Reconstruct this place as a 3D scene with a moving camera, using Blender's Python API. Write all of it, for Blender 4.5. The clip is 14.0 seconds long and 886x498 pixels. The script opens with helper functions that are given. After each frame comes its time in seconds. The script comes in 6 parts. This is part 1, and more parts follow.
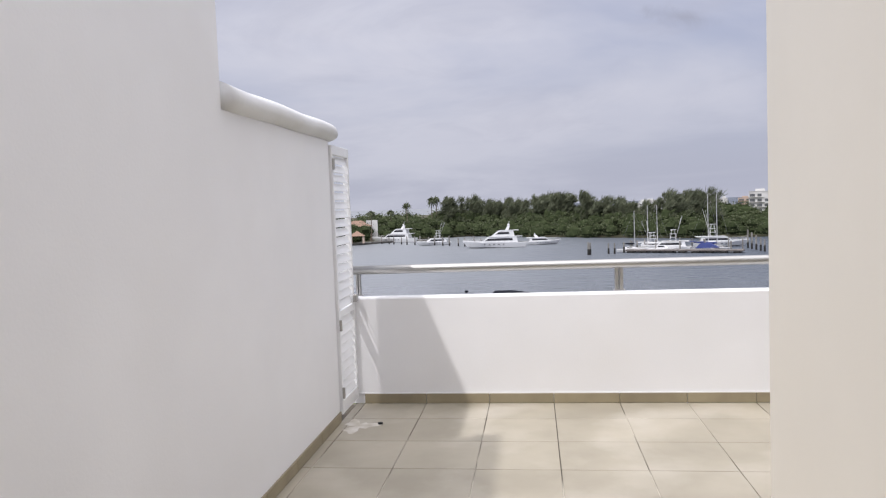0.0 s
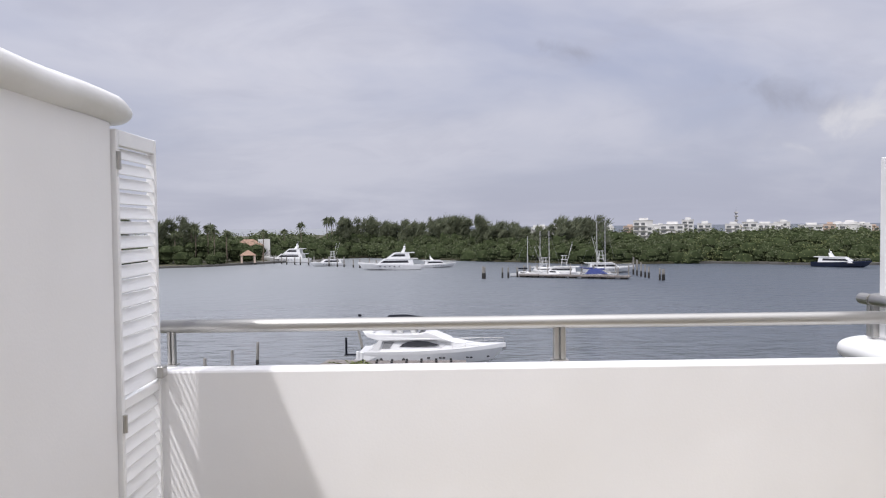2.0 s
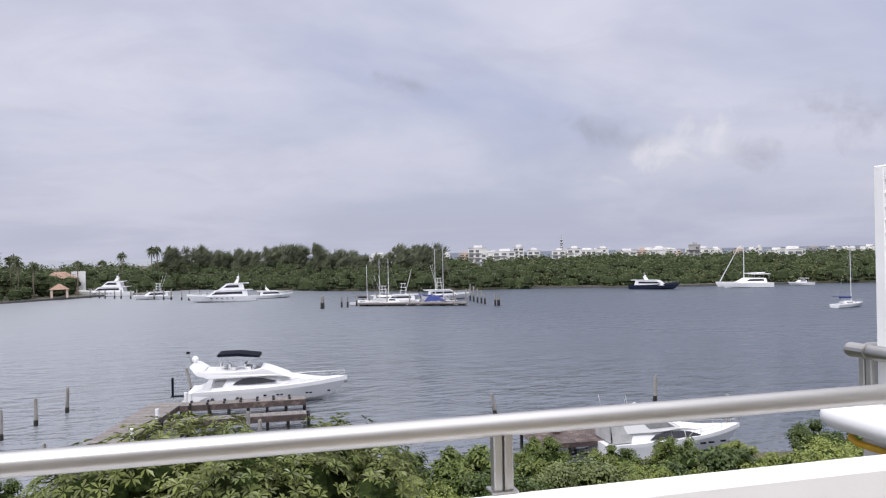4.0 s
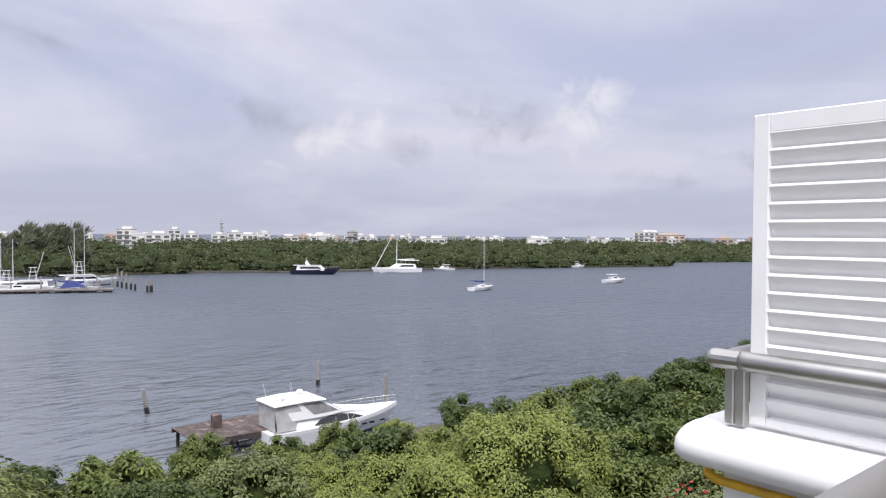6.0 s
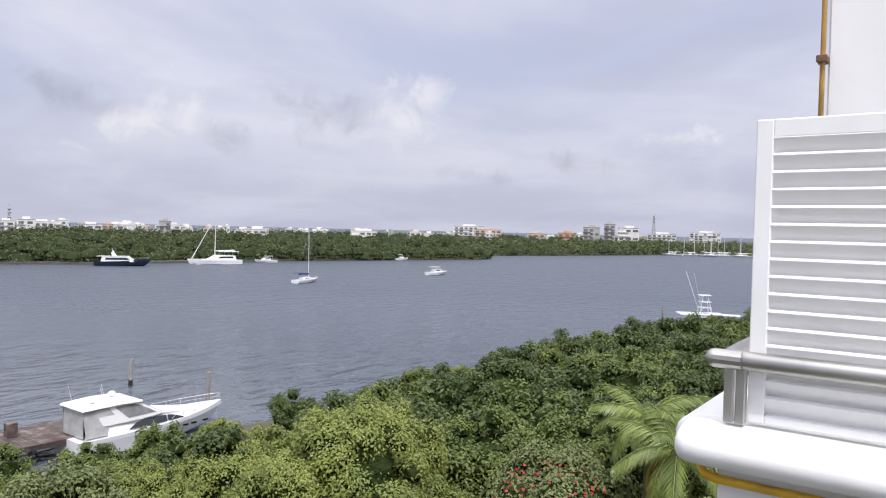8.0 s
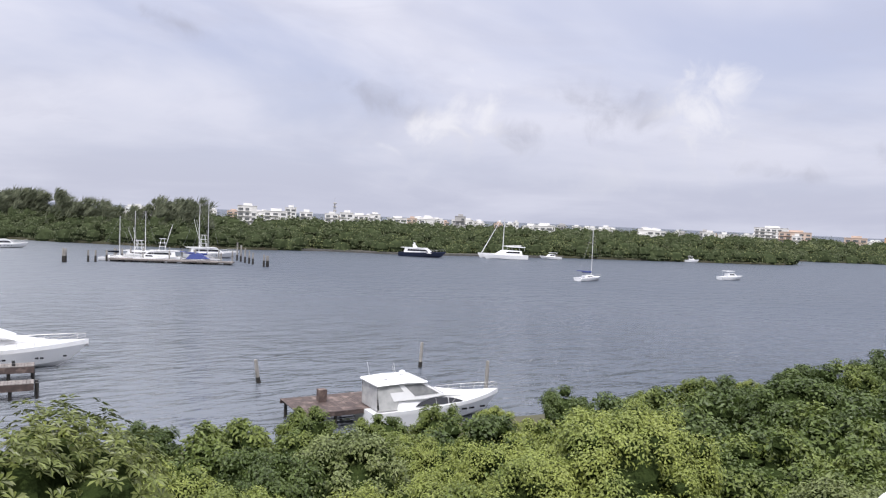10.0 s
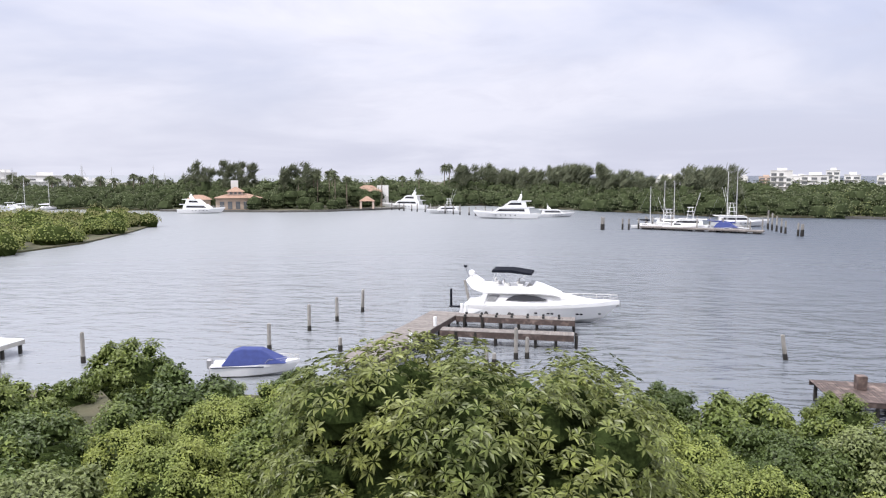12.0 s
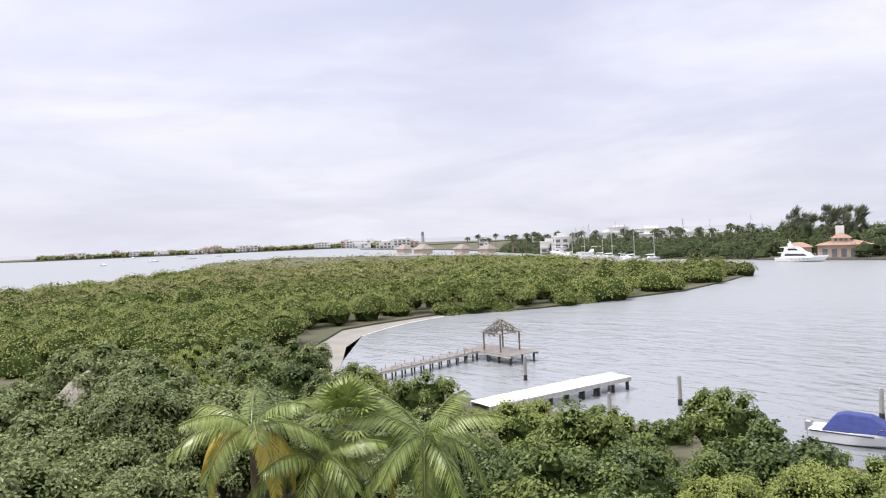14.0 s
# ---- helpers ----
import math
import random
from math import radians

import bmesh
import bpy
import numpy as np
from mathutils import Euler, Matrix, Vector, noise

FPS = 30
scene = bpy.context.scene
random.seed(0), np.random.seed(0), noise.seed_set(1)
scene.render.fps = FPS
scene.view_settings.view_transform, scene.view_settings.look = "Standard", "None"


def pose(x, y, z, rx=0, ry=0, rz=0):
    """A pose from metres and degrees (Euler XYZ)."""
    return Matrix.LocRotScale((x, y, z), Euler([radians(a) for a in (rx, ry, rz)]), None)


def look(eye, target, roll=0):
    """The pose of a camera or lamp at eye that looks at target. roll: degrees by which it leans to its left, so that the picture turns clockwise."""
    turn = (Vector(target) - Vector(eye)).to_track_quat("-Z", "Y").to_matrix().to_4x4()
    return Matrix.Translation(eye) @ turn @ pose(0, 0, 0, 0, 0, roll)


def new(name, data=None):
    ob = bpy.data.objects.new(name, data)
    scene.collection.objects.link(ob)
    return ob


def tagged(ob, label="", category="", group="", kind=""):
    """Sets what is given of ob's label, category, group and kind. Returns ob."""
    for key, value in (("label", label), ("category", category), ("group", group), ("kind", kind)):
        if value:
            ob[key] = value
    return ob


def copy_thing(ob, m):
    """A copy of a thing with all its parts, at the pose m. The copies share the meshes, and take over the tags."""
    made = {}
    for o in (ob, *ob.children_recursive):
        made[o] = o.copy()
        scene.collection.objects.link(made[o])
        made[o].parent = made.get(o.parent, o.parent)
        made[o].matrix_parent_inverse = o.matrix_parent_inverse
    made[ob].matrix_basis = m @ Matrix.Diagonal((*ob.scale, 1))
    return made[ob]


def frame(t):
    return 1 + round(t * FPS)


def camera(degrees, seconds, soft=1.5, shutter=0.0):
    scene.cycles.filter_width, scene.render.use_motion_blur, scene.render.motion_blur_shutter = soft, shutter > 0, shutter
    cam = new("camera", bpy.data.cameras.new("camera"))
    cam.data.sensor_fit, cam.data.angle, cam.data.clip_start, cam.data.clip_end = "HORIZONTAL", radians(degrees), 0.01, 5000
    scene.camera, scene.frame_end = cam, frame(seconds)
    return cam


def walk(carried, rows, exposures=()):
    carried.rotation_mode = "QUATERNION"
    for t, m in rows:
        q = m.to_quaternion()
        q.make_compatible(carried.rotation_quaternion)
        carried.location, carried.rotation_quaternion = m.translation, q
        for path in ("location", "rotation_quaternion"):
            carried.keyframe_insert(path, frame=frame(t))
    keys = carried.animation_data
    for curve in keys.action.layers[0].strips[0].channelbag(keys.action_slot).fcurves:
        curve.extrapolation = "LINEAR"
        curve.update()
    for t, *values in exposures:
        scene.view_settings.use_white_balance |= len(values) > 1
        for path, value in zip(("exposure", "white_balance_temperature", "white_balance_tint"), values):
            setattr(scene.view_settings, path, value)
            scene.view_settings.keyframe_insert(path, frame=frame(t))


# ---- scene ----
cam = camera(63.28, 14.0, 1.2)
PATH = [
    (0, pose(1.451, -5.568, 1.560, 86.56, 2.12, 7.11)),
    (0.5, pose(1.488, -5.132, 1.541, 87.46, -0.14, 4.48)),
    (1, pose(1.415, -4.646, 1.532, 87.15, 0.17, 2.93)),
    (1.5, pose(1.406, -4.206, 1.546, 87.28, 0.20, 1.15)),
    (2, pose(1.402, -3.707, 1.588, 88.10, 0.58, -1.12)),
    (2.2, pose(1.389, -3.529, 1.588, 88.13, 0.89, -1.90)),
    (4.3, pose(1.381, -1.731, 1.617, 90.46, 1.38, -17.01)),
    (4.5, pose(1.405, -1.521, 1.610, 90.43, 1.60, -19.23)),
    (5, pose(1.630, -0.977, 1.542, 89.95, 1.09, -25.54)),
    (5.5, pose(1.678, -0.668, 1.520, 89.31, 0.78, -32.98)),
    (6, pose(1.688, -0.349, 1.541, 88.81, -0.41, -40.47)),
    (6.5, pose(1.580, -0.062, 1.550, 88.40, -1.23, -47.03)),
    (7, pose(1.434, 0.164, 1.539, 88.38, -1.70, -52.64)),
    (7.2, pose(1.419, 0.243, 1.548, 88.24, -1.34, -54.64)),
    (9.3, pose(1.350, 0.391, 1.550, 90.30, -1.94, -51.45)),
    (9.5, pose(1.527, 0.409, 1.545, 89.35, -1.49, -45.85)),
    (10, pose(1.960, 0.090, 1.572, 87.46, -2.56, -31.93)),
    (10.5, pose(2.250, -0.035, 1.569, 85.80, -2.50, -20.51)),
    (11, pose(2.310, -0.040, 1.555, 84.63, -2.20, -10.69)),
    (11.5, pose(2.389, -0.040, 1.557, 83.97, -1.19, -1.34)),
    (12, pose(2.415, -0.040, 1.575, 83.99, -0.04, 8.42)),
    (12.5, pose(2.402, -0.040, 1.596, 84.60, 0.79, 19.17)),
    (13, pose(2.352, -0.040, 1.597, 85.94, 1.79, 30.64)),
    (13.3, pose(2.373, -0.040, 1.597, 86.65, 1.61, 37.95)),
    (13.5, pose(2.432, -0.040, 1.602, 87.58, 2.52, 42.43)),
    (14, pose(2.560, 0.065, 1.629, 88.91, 2.56, 53.44)),
]
walk(cam, PATH, exposures=[(0, -0.18, 6250, 13), (2.0, -0.2, 6250, 13), (4.4, -0.06, 6150, 14), (7.0, 0.08, 6250, 13), (9.5, 0.12, 6250, 13), (11.0, 0.28, 6300, 13), (12.5, 0.4, 6350, 13), (14.0, 0.42, 6450, 13)])

WATER = -13.5      # level of the water below the terrace floor
GROUND = -12.7     # level of the banks


# ---- light ----
def make_world():
    world = bpy.data.worlds.new("sky")
    scene.world = world
    world.use_nodes = True
    nt = world.node_tree
    nt.nodes.clear()
    N, L = nt.nodes.new, nt.links.new
    out = N("ShaderNodeOutputWorld")
    bg = N("ShaderNodeBackground")
    sky = N("ShaderNodeTexSky")
    sky.sky_type = "NISHITA"
    sky.sun_disc = False
    sky.sun_elevation = radians(57)
    sky.sun_rotation = radians(218)
    sky.air_density, sky.dust_density = 1.0, 3.0
    co = N("ShaderNodeTexCoord")
    sep = N("ShaderNodeSeparateXYZ")
    L(co.outputs["Generated"], sep.inputs[0])

    def math_node(op, a, b=None, clamp=False):
        m = N("ShaderNodeMath")
        m.operation, m.use_clamp = op, clamp
        for i, v in enumerate((a, b)):
            if v is None:
                continue
            if isinstance(v, (int, float)):
                m.inputs[i].default_value = v
            else:
                L(v, m.inputs[i])
        return m.outputs[0]

    # project the direction on a flat cloud layer, so that clouds shrink towards the horizon
    up = math_node("ADD", math_node("MAXIMUM", sep.outputs["Z"], 0.0), 0.16)
    flat = N("ShaderNodeCombineXYZ")
    L(math_node("DIVIDE", sep.outputs["X"], up), flat.inputs[0])
    L(math_node("DIVIDE", sep.outputs["Y"], up), flat.inputs[1])

    def cloud(scale, detail, rough, lo, hi, source, dist=0.0, offset=(0, 0, 0)):
        mp = N("ShaderNodeMapping")
        mp.inputs["Location"].default_value = offset
        L(source, mp.inputs["Vector"])
        n = N("ShaderNodeTexNoise")
        n.inputs["Scale"].default_value, n.inputs["Detail"].default_value = scale, detail
        n.inputs["Roughness"].default_value, n.inputs["Distortion"].default_value = rough, dist
        L(mp.outputs[0], n.inputs["Vector"])
        r = N("ShaderNodeMapRange")
        r.interpolation_type = "SMOOTHSTEP"
        r.inputs["From Min"].default_value, r.inputs["From Max"].default_value = lo, hi
        L(n.outputs[0], r.inputs["Value"])
        return r.outputs[0]

    def mix(fac, a, b):
        m = N("ShaderNodeMix")
        m.data_type = "RGBA"
        if isinstance(fac, float):
            m.inputs["Factor"].default_value = fac
        else:
            L(fac, m.inputs["Factor"])
        for key, v in ((6, a), (7, b)):
            if isinstance(v, tuple):
                m.inputs[key].default_value = (*v, 1)
            else:
                L(v, m.inputs[key])
        return m.outputs[2]

    sheet = cloud(0.55, 5, 0.55, 0.33, 0.68, flat.outputs[0], 0.4, (3.1, 1.7, 0))
    wisps = cloud(1.3, 6, 0.6, 0.47, 0.70, flat.outputs[0], 0.9, (7.3, 0.4, 0))
    dim = N("ShaderNodeVectorMath")
    dim.operation = "SCALE"
    dim.inputs["Scale"].default_value = 0.11
    L(sky.outputs[0], dim.inputs[0])
    west = math_node("MULTIPLY_ADD", sep.outputs["X"], -0.75)
    west.node.inputs[2].default_value = 0.42
    west.node.use_clamp = True
    thin = mix(0.72, dim.outputs[0], (0.60, 0.615, 0.75))
    base = mix(sheet, thin, (0.755, 0.755, 0.815))
    base = mix(math_node("MULTIPLY", wisps, 0.30), base, (0.50, 0.51, 0.60))
    low = math_node("SUBTRACT", 1.0, math_node("MULTIPLY", sep.outputs["Z"], 4.5), True)
    base = mix(math_node("MULTIPLY", low, 0.65), base, mix(west, (0.50, 0.515, 0.60), (0.59, 0.60, 0.66)))
    # single clouds of the belt over the lagoon: bearing, height, half width, half height (degrees), slope
    deg = 180 / math.pi
    bearing = math_node("MULTIPLY", math_node("ARCTAN2", sep.outputs["X"], sep.outputs["Y"]), deg)
    rise = math_node("MULTIPLY", math_node("ARCSINE", sep.outputs["Z"]), deg)
    billow = N("ShaderNodeTexNoise")
    billow.inputs["Scale"].default_value, billow.inputs["Detail"].default_value = 19.0, 8.0
    billow.inputs["Roughness"].default_value, billow.inputs["Distortion"].default_value = 0.6, 0.5
    L(co.outputs["Generated"], billow.inputs["Vector"])
    ragged = math_node("MULTIPLY", math_node("SUBTRACT", billow.outputs[0], 0.5), 4.2)

    def bank_of(clouds, soft_edge):
        total = None
        for u0, v0, a, b, slope in clouds:
            du, dv = math_node("SUBTRACT", bearing, u0), math_node("SUBTRACT", rise, v0)
            dv = math_node("ADD", dv, math_node("MULTIPLY", du, slope))
            r = math_node("ADD", math_node("POWER", math_node("ABSOLUTE", math_node("DIVIDE", du, a)), 2.0), math_node("POWER", math_node("ABSOLUTE", math_node("DIVIDE", dv, b)), 2.0))
            one = math_node("SUBTRACT", 1.15, math_node("SQRT", r))
            total = one if total is None else math_node("MAXIMUM", total, one)
        body = math_node("ADD", total, ragged)
        m = N("ShaderNodeMapRange")
        m.interpolation_type = "SMOOTHSTEP"
        m.inputs["From Min"].default_value, m.inputs["From Max"].default_value = 0.0, soft_edge
        L(body, m.inputs["Value"])
        return m.outputs[0]

    haze = bank_of(((32, 5.6, 9, 2.6, 0.0), (53, 6.5, 6.0, 4.0, 0.0), (68, 4.6, 9, 2.6, 0.05), (44, 4.0, 9, 2.0, 0.0)), 2.4)
    grey = bank_of(((27.0, 8.6, 7.5, 1.3, 0.28), (45.5, 8.6, 5.4, 2.3, 0.12), (64.0, 5.2, 3.6, 1.3, 0.2), (38.0, 6.6, 3.0, 1.6, 0.4), (57.5, 4.2, 4.0, 0.8, 0.1), (12.0, 13.0, 4.0, 0.7, 0.25)), 2.2)
    white = bank_of(((34.3, 8.6, 3.0, 2.2, -0.25), (31.5, 7.4, 4.0, 1.3, -0.3), (52.8, 10.6, 2.3, 2.2, 0.0), (51.2, 8.2, 2.8, 2.2, 0.2), (72.5, 7.2, 3.4, 0.8, -0.05)), 1.5)
    base = mix(math_node("MULTIPLY", haze, 0.55), base, (0.65, 0.655, 0.70))
    base = mix(math_node("MULTIPLY", grey, 0.66), base, (0.375, 0.38, 0.435))
    base = mix(math_node("MULTIPLY", white, 0.9), base, (0.78, 0.775, 0.80))
    high = math_node("MULTIPLY", math_node("SUBTRACT", sep.outputs["Z"], 0.48), 2.4, True)
    base = mix(math_node("MULTIPLY", high, 0.85), base, (2.75, 2.72, 2.75))
    L(base, bg.inputs["Color"])
    bg.inputs["Strength"].default_value = 1.0
    L(bg.outputs[0], out.inputs["Surface"])


make_world()
sun = new("sun", bpy.data.lights.new("sun", "SUN"))
sun.data.energy, sun.data.angle, sun.data.color = 2.6, radians(1.5), (1.0, 0.965, 0.92)
sun.matrix_world = look((0, 0, 30), (0.8, 1.0, 28.0))


# ---- materials ----
def mat(name, col, rough=0.6, col2=None, scale=3.0, detail=5.0, fac=(0.35, 0.65), metal=0.0, bump=0.0, bscale=40.0,
        bdist=0.01, stain=None, sscale=0.6, stretch=(1, 1, 1), spec=0.5, rand=0.0, islands=False, coat=0.0):
    m = bpy.data.materials.new(name)
    m.use_nodes = True
    nt = m.node_tree
    N, L = nt.nodes.new, nt.links.new
    b = nt.nodes["Principled BSDF"]
    b.inputs["Roughness"].default_value, b.inputs["Metallic"].default_value = rough, metal
    b.inputs["Specular IOR Level"].default_value = spec
    b.inputs["Coat Weight"].default_value = coat
    geo = N("ShaderNodeNewGeometry")
    mp = N("ShaderNodeMapping")
    mp.inputs["Scale"].default_value = stretch
    L(geo.outputs["Position"], mp.inputs[0])

    def noise_tex(s, d=5.0):
        n = N("ShaderNodeTexNoise")
        n.inputs["Scale"].default_value, n.inputs["Detail"].default_value = s, d
        L(mp.outputs[0], n.inputs["Vector"])
        return n.outputs[0]

    def mixer(f, a, c):
        x = N("ShaderNodeMix")
        x.data_type = "RGBA"
        if isinstance(f, float):
            x.inputs["Factor"].default_value = f
        else:
            L(f, x.inputs["Factor"])
        for key, v in ((6, a), (7, c)):
            if isinstance(v, tuple):
                x.inputs[key].default_value = (*v, 1)
            else:
                L(v, x.inputs[key])
        return x.outputs[2]

    def ramp(v, lo, hi):
        r = N("ShaderNodeMapRange")
        r.inputs["From Min"].default_value, r.inputs["From Max"].default_value = lo, hi
        L(v, r.inputs["Value"])
        return r.outputs[0]

    c = mixer(ramp(noise_tex(scale, detail), *fac), col, col2 or col)
    if stain:
        c = mixer(ramp(noise_tex(sscale, 6.0), 0.52, 0.78), c, stain)
    if rand:
        info = N("ShaderNodeObjectInfo")
        src = geo.outputs["Random Per Island"] if islands else info.outputs["Random"]
        hsv = N("ShaderNodeHueSaturation")
        L(c, hsv.inputs["Color"])
        r = N("ShaderNodeMapRange")
        r.inputs["To Min"].default_value, r.inputs["To Max"].default_value = 1 - rand, 1 + rand
        L(src, r.inputs["Value"])
        L(r.outputs[0], hsv.inputs["Value"])
        c = hsv.outputs[0]
    L(c, b.inputs["Base Color"])
    if bump:
        bp = N("ShaderNodeBump")
        bp.inputs["Strength"].default_value, bp.inputs["Distance"].default_value = bump, bdist
        L(noise_tex(bscale, 6.0), bp.inputs["Height"])
        L(bp.outputs[0], b.inputs["Normal"])
    return m


def leaf_mat(name, col, col2, rand=0.24, rough=0.45):
    m = mat(name, col, rough, col2, 0.45, 3.0, (0.35, 0.65), rand=rand, islands=True, spec=0.35)
    nt = m.node_tree
    b = nt.nodes["Principled BSDF"]
    tr = nt.nodes.new("ShaderNodeBsdfTranslucent")
    nt.links.new(b.inputs["Base Color"].links[0].from_socket, tr.inputs["Color"])
    ad = nt.nodes.new("ShaderNodeMixShader")
    ad.inputs[0].default_value = 0.18
    nt.links.new(b.outputs[0], ad.inputs[1])
    nt.links.new(tr.outputs[0], ad.inputs[2])
    nt.links.new(ad.outputs[0], nt.nodes["Material Output"].inputs["Surface"])
    return m


M = {}
M["stucco"] = mat("white stucco", (0.79, 0.785, 0.785), 0.75, (0.755, 0.75, 0.75), 1.3, 5, bump=0.1, bscale=70, bdist=0.006, stain=(0.74, 0.73, 0.72), sscale=0.8)
M["cream"] = mat("cream wall paint", (0.75, 0.71, 0.63), 0.75, (0.725, 0.685, 0.605), 1.2, 5, bump=0.06, bscale=90, bdist=0.003, stain=(0.70, 0.665, 0.59), sscale=0.7)
M["gloss_white"] = mat("white enamel", (0.82, 0.82, 0.82), 0.38, (0.78, 0.78, 0.78), 5, bump=0.06, bscale=90, bdist=0.002)
M["coping"] = mat("painted coping", (0.75, 0.75, 0.745), 0.65, (0.70, 0.70, 0.69), 2.2, 6, bump=0.2, bscale=30, bdist=0.006, stain=(0.62, 0.61, 0.58), sscale=1.6)
M["steel"] = mat("brushed steel", (0.52, 0.51, 0.49), 0.42, (0.40, 0.39, 0.37), 3, metal=1.0, bump=0.08, bscale=60, bdist=0.002, stretch=(0.15, 1, 1))
M["tile"] = mat("beige floor tile", (0.385, 0.345, 0.27), 0.42, (0.30, 0.268, 0.205), 1.6, 6, bump=0.06, bscale=30, bdist=0.003, stain=(0.48, 0.44, 0.37), sscale=1.3, rand=0.05)
M["skirt"] = mat("brown skirting tile", (0.30, 0.255, 0.165), 0.45, (0.24, 0.20, 0.13), 4, rand=0.08)
M["grout"] = mat("tile grout", (0.58, 0.54, 0.46), 0.9, (0.11, 0.095, 0.075), 0.9, 4, (0.46, 0.54))
M["yellow"] = mat("yellow pipe paint", (0.72, 0.44, 0.02), 0.4, (0.60, 0.34, 0.015), 9, stain=(0.35, 0.2, 0.03), sscale=5)
# darker copy of the yellow: the riser's shade is put into its colour
M["old_yellow"] = mat("stained yellow pipe paint, shade in its tone", (0.44, 0.27, 0.05), 0.55, (0.30, 0.17, 0.04), 6, stain=(0.2, 0.11, 0.04), sscale=4)
M["bracket"] = mat("rusty bracket", (0.16, 0.085, 0.04), 0.7, (0.08, 0.05, 0.035), 30)
M["concrete"] = mat("old concrete", (0.45, 0.44, 0.41), 0.85, (0.34, 0.33, 0.31), 2, bump=0.3, bscale=20, bdist=0.02, stain=(0.24, 0.23, 0.2))
M["hull"] = mat("white gelcoat", (0.80, 0.80, 0.80), 0.22, (0.76, 0.76, 0.76), 0.8, coat=0.3)
M["navy"] = mat("navy hull", (0.012, 0.018, 0.04), 0.2, (0.016, 0.022, 0.05), 1, coat=0.3)
M["darkglass"] = mat("tinted glass", (0.012, 0.013, 0.016), 0.08, (0.02, 0.02, 0.024), 1, spec=0.8)
M["canvas_dark"] = mat("dark canvas", (0.006, 0.007, 0.012), 0.95, (0.01, 0.012, 0.018), 4, spec=0.1, bump=0.3, bscale=8, bdist=0.03)
M["canvas_blue"] = mat("blue canvas", (0.028, 0.045, 0.18), 0.8, (0.02, 0.033, 0.14), 3, bump=0.3, bscale=5, bdist=0.05)
M["teak"] = mat("grey deck wood", (0.20, 0.18, 0.165), 0.8, (0.14, 0.124, 0.115), 3, stretch=(1, 1, 1), bump=0.2, bscale=15, bdist=0.01, rand=0.15)
M["redwood"] = mat("reddish dock timber", (0.085, 0.058, 0.05), 0.7, (0.055, 0.04, 0.036), 4, stain=(0.25, 0.19, 0.16), sscale=1.5, rand=0.2)
M["pile"] = mat("weathered pile", (0.33, 0.315, 0.29), 0.85, (0.19, 0.178, 0.16), 2.5, bump=0.4, bscale=14, bdist=0.03, stretch=(1, 1, 0.3))
M["pile_wet"] = mat("wet pile foot", (0.018, 0.016, 0.014), 0.5, (0.03, 0.026, 0.02), 5)
M["white_dock"] = mat("white dock deck", (0.78, 0.79, 0.79), 0.6, (0.70, 0.71, 0.71), 0.7, stain=(0.6, 0.6, 0.58), sscale=0.4)
M["thatch"] = mat("dry palm thatch", (0.28, 0.255, 0.22), 0.95, (0.17, 0.155, 0.13), 6, bump=0.6, bscale=25, bdist=0.05)
M["roof_tile"] = mat("terracotta roof", (0.31, 0.20, 0.145), 0.85, (0.25, 0.16, 0.115), 1.5)
M["ochre"] = mat("ochre house wall", (0.42, 0.33, 0.25), 0.85, (0.37, 0.28, 0.21), 0.4)
M["orange"] = mat("orange house wall", (0.52, 0.34, 0.22), 0.85, (0.46, 0.29, 0.19), 0.2)
M["house_white"] = mat("far white wall", (0.72, 0.71, 0.69), 0.85, (0.62, 0.61, 0.59), 0.15)
M["house_grey"] = mat("far grey wall", (0.42, 0.41, 0.40), 0.85, (0.36, 0.35, 0.34), 0.15)
M["house_pink"] = mat("far pink wall", (0.58, 0.46, 0.38), 0.85, (0.5, 0.39, 0.32), 0.15)
M["pane"] = mat("dark window", (0.10, 0.105, 0.11), 0.15, (0.16, 0.165, 0.17), 0.3)
M["sand"] = mat("beach sand", (0.215, 0.205, 0.185), 0.9, (0.175, 0.165, 0.145), 0.4, stain=(0.24, 0.21, 0.16), sscale=0.12)
M["soil"] = mat("mangrove soil", (0.085, 0.075, 0.045), 0.95, (0.05, 0.055, 0.025), 0.25, bump=0.4, bscale=2, bdist=0.2)
M["bark"] = mat("grey bark", (0.20, 0.16, 0.12), 0.9, (0.12, 0.095, 0.07), 3, bump=0.4, bscale=9, bdist=0.03)
M["rope"] = mat("black rubber", (0.02, 0.02, 0.02), 0.7)
M["vinyl"] = mat("cloudy vinyl", (0.36, 0.365, 0.36), 0.25, (0.50, 0.50, 0.49), 1.6)
M["smokeglass"] = mat("dusty smoked glass", (0.20, 0.205, 0.21), 0.15, (0.30, 0.30, 0.30), 2.0)
M["quay_stone"] = mat("dark quay stone", (0.12, 0.115, 0.105), 0.9, (0.08, 0.077, 0.07), 0.6)
M["spill"] = mat("dried paint spill", (0.60, 0.57, 0.52), 0.8, (0.45, 0.41, 0.34), 9)
M["antenna"] = mat("galvanised mast", (0.30, 0.30, 0.31), 0.5, (0.22, 0.22, 0.23), 0.5, metal=0.4)
M["alu"] = mat("pale mast", (0.66, 0.66, 0.66), 0.4, (0.56, 0.56, 0.56), 0.5)
M["foam"] = mat("shore foam", (0.60, 0.60, 0.59), 0.6, (0.42, 0.43, 0.42), 1.2)
M["leaf_mangrove"] = leaf_mat("mangrove leaves", (0.155, 0.19, 0.042), (0.09, 0.125, 0.03))
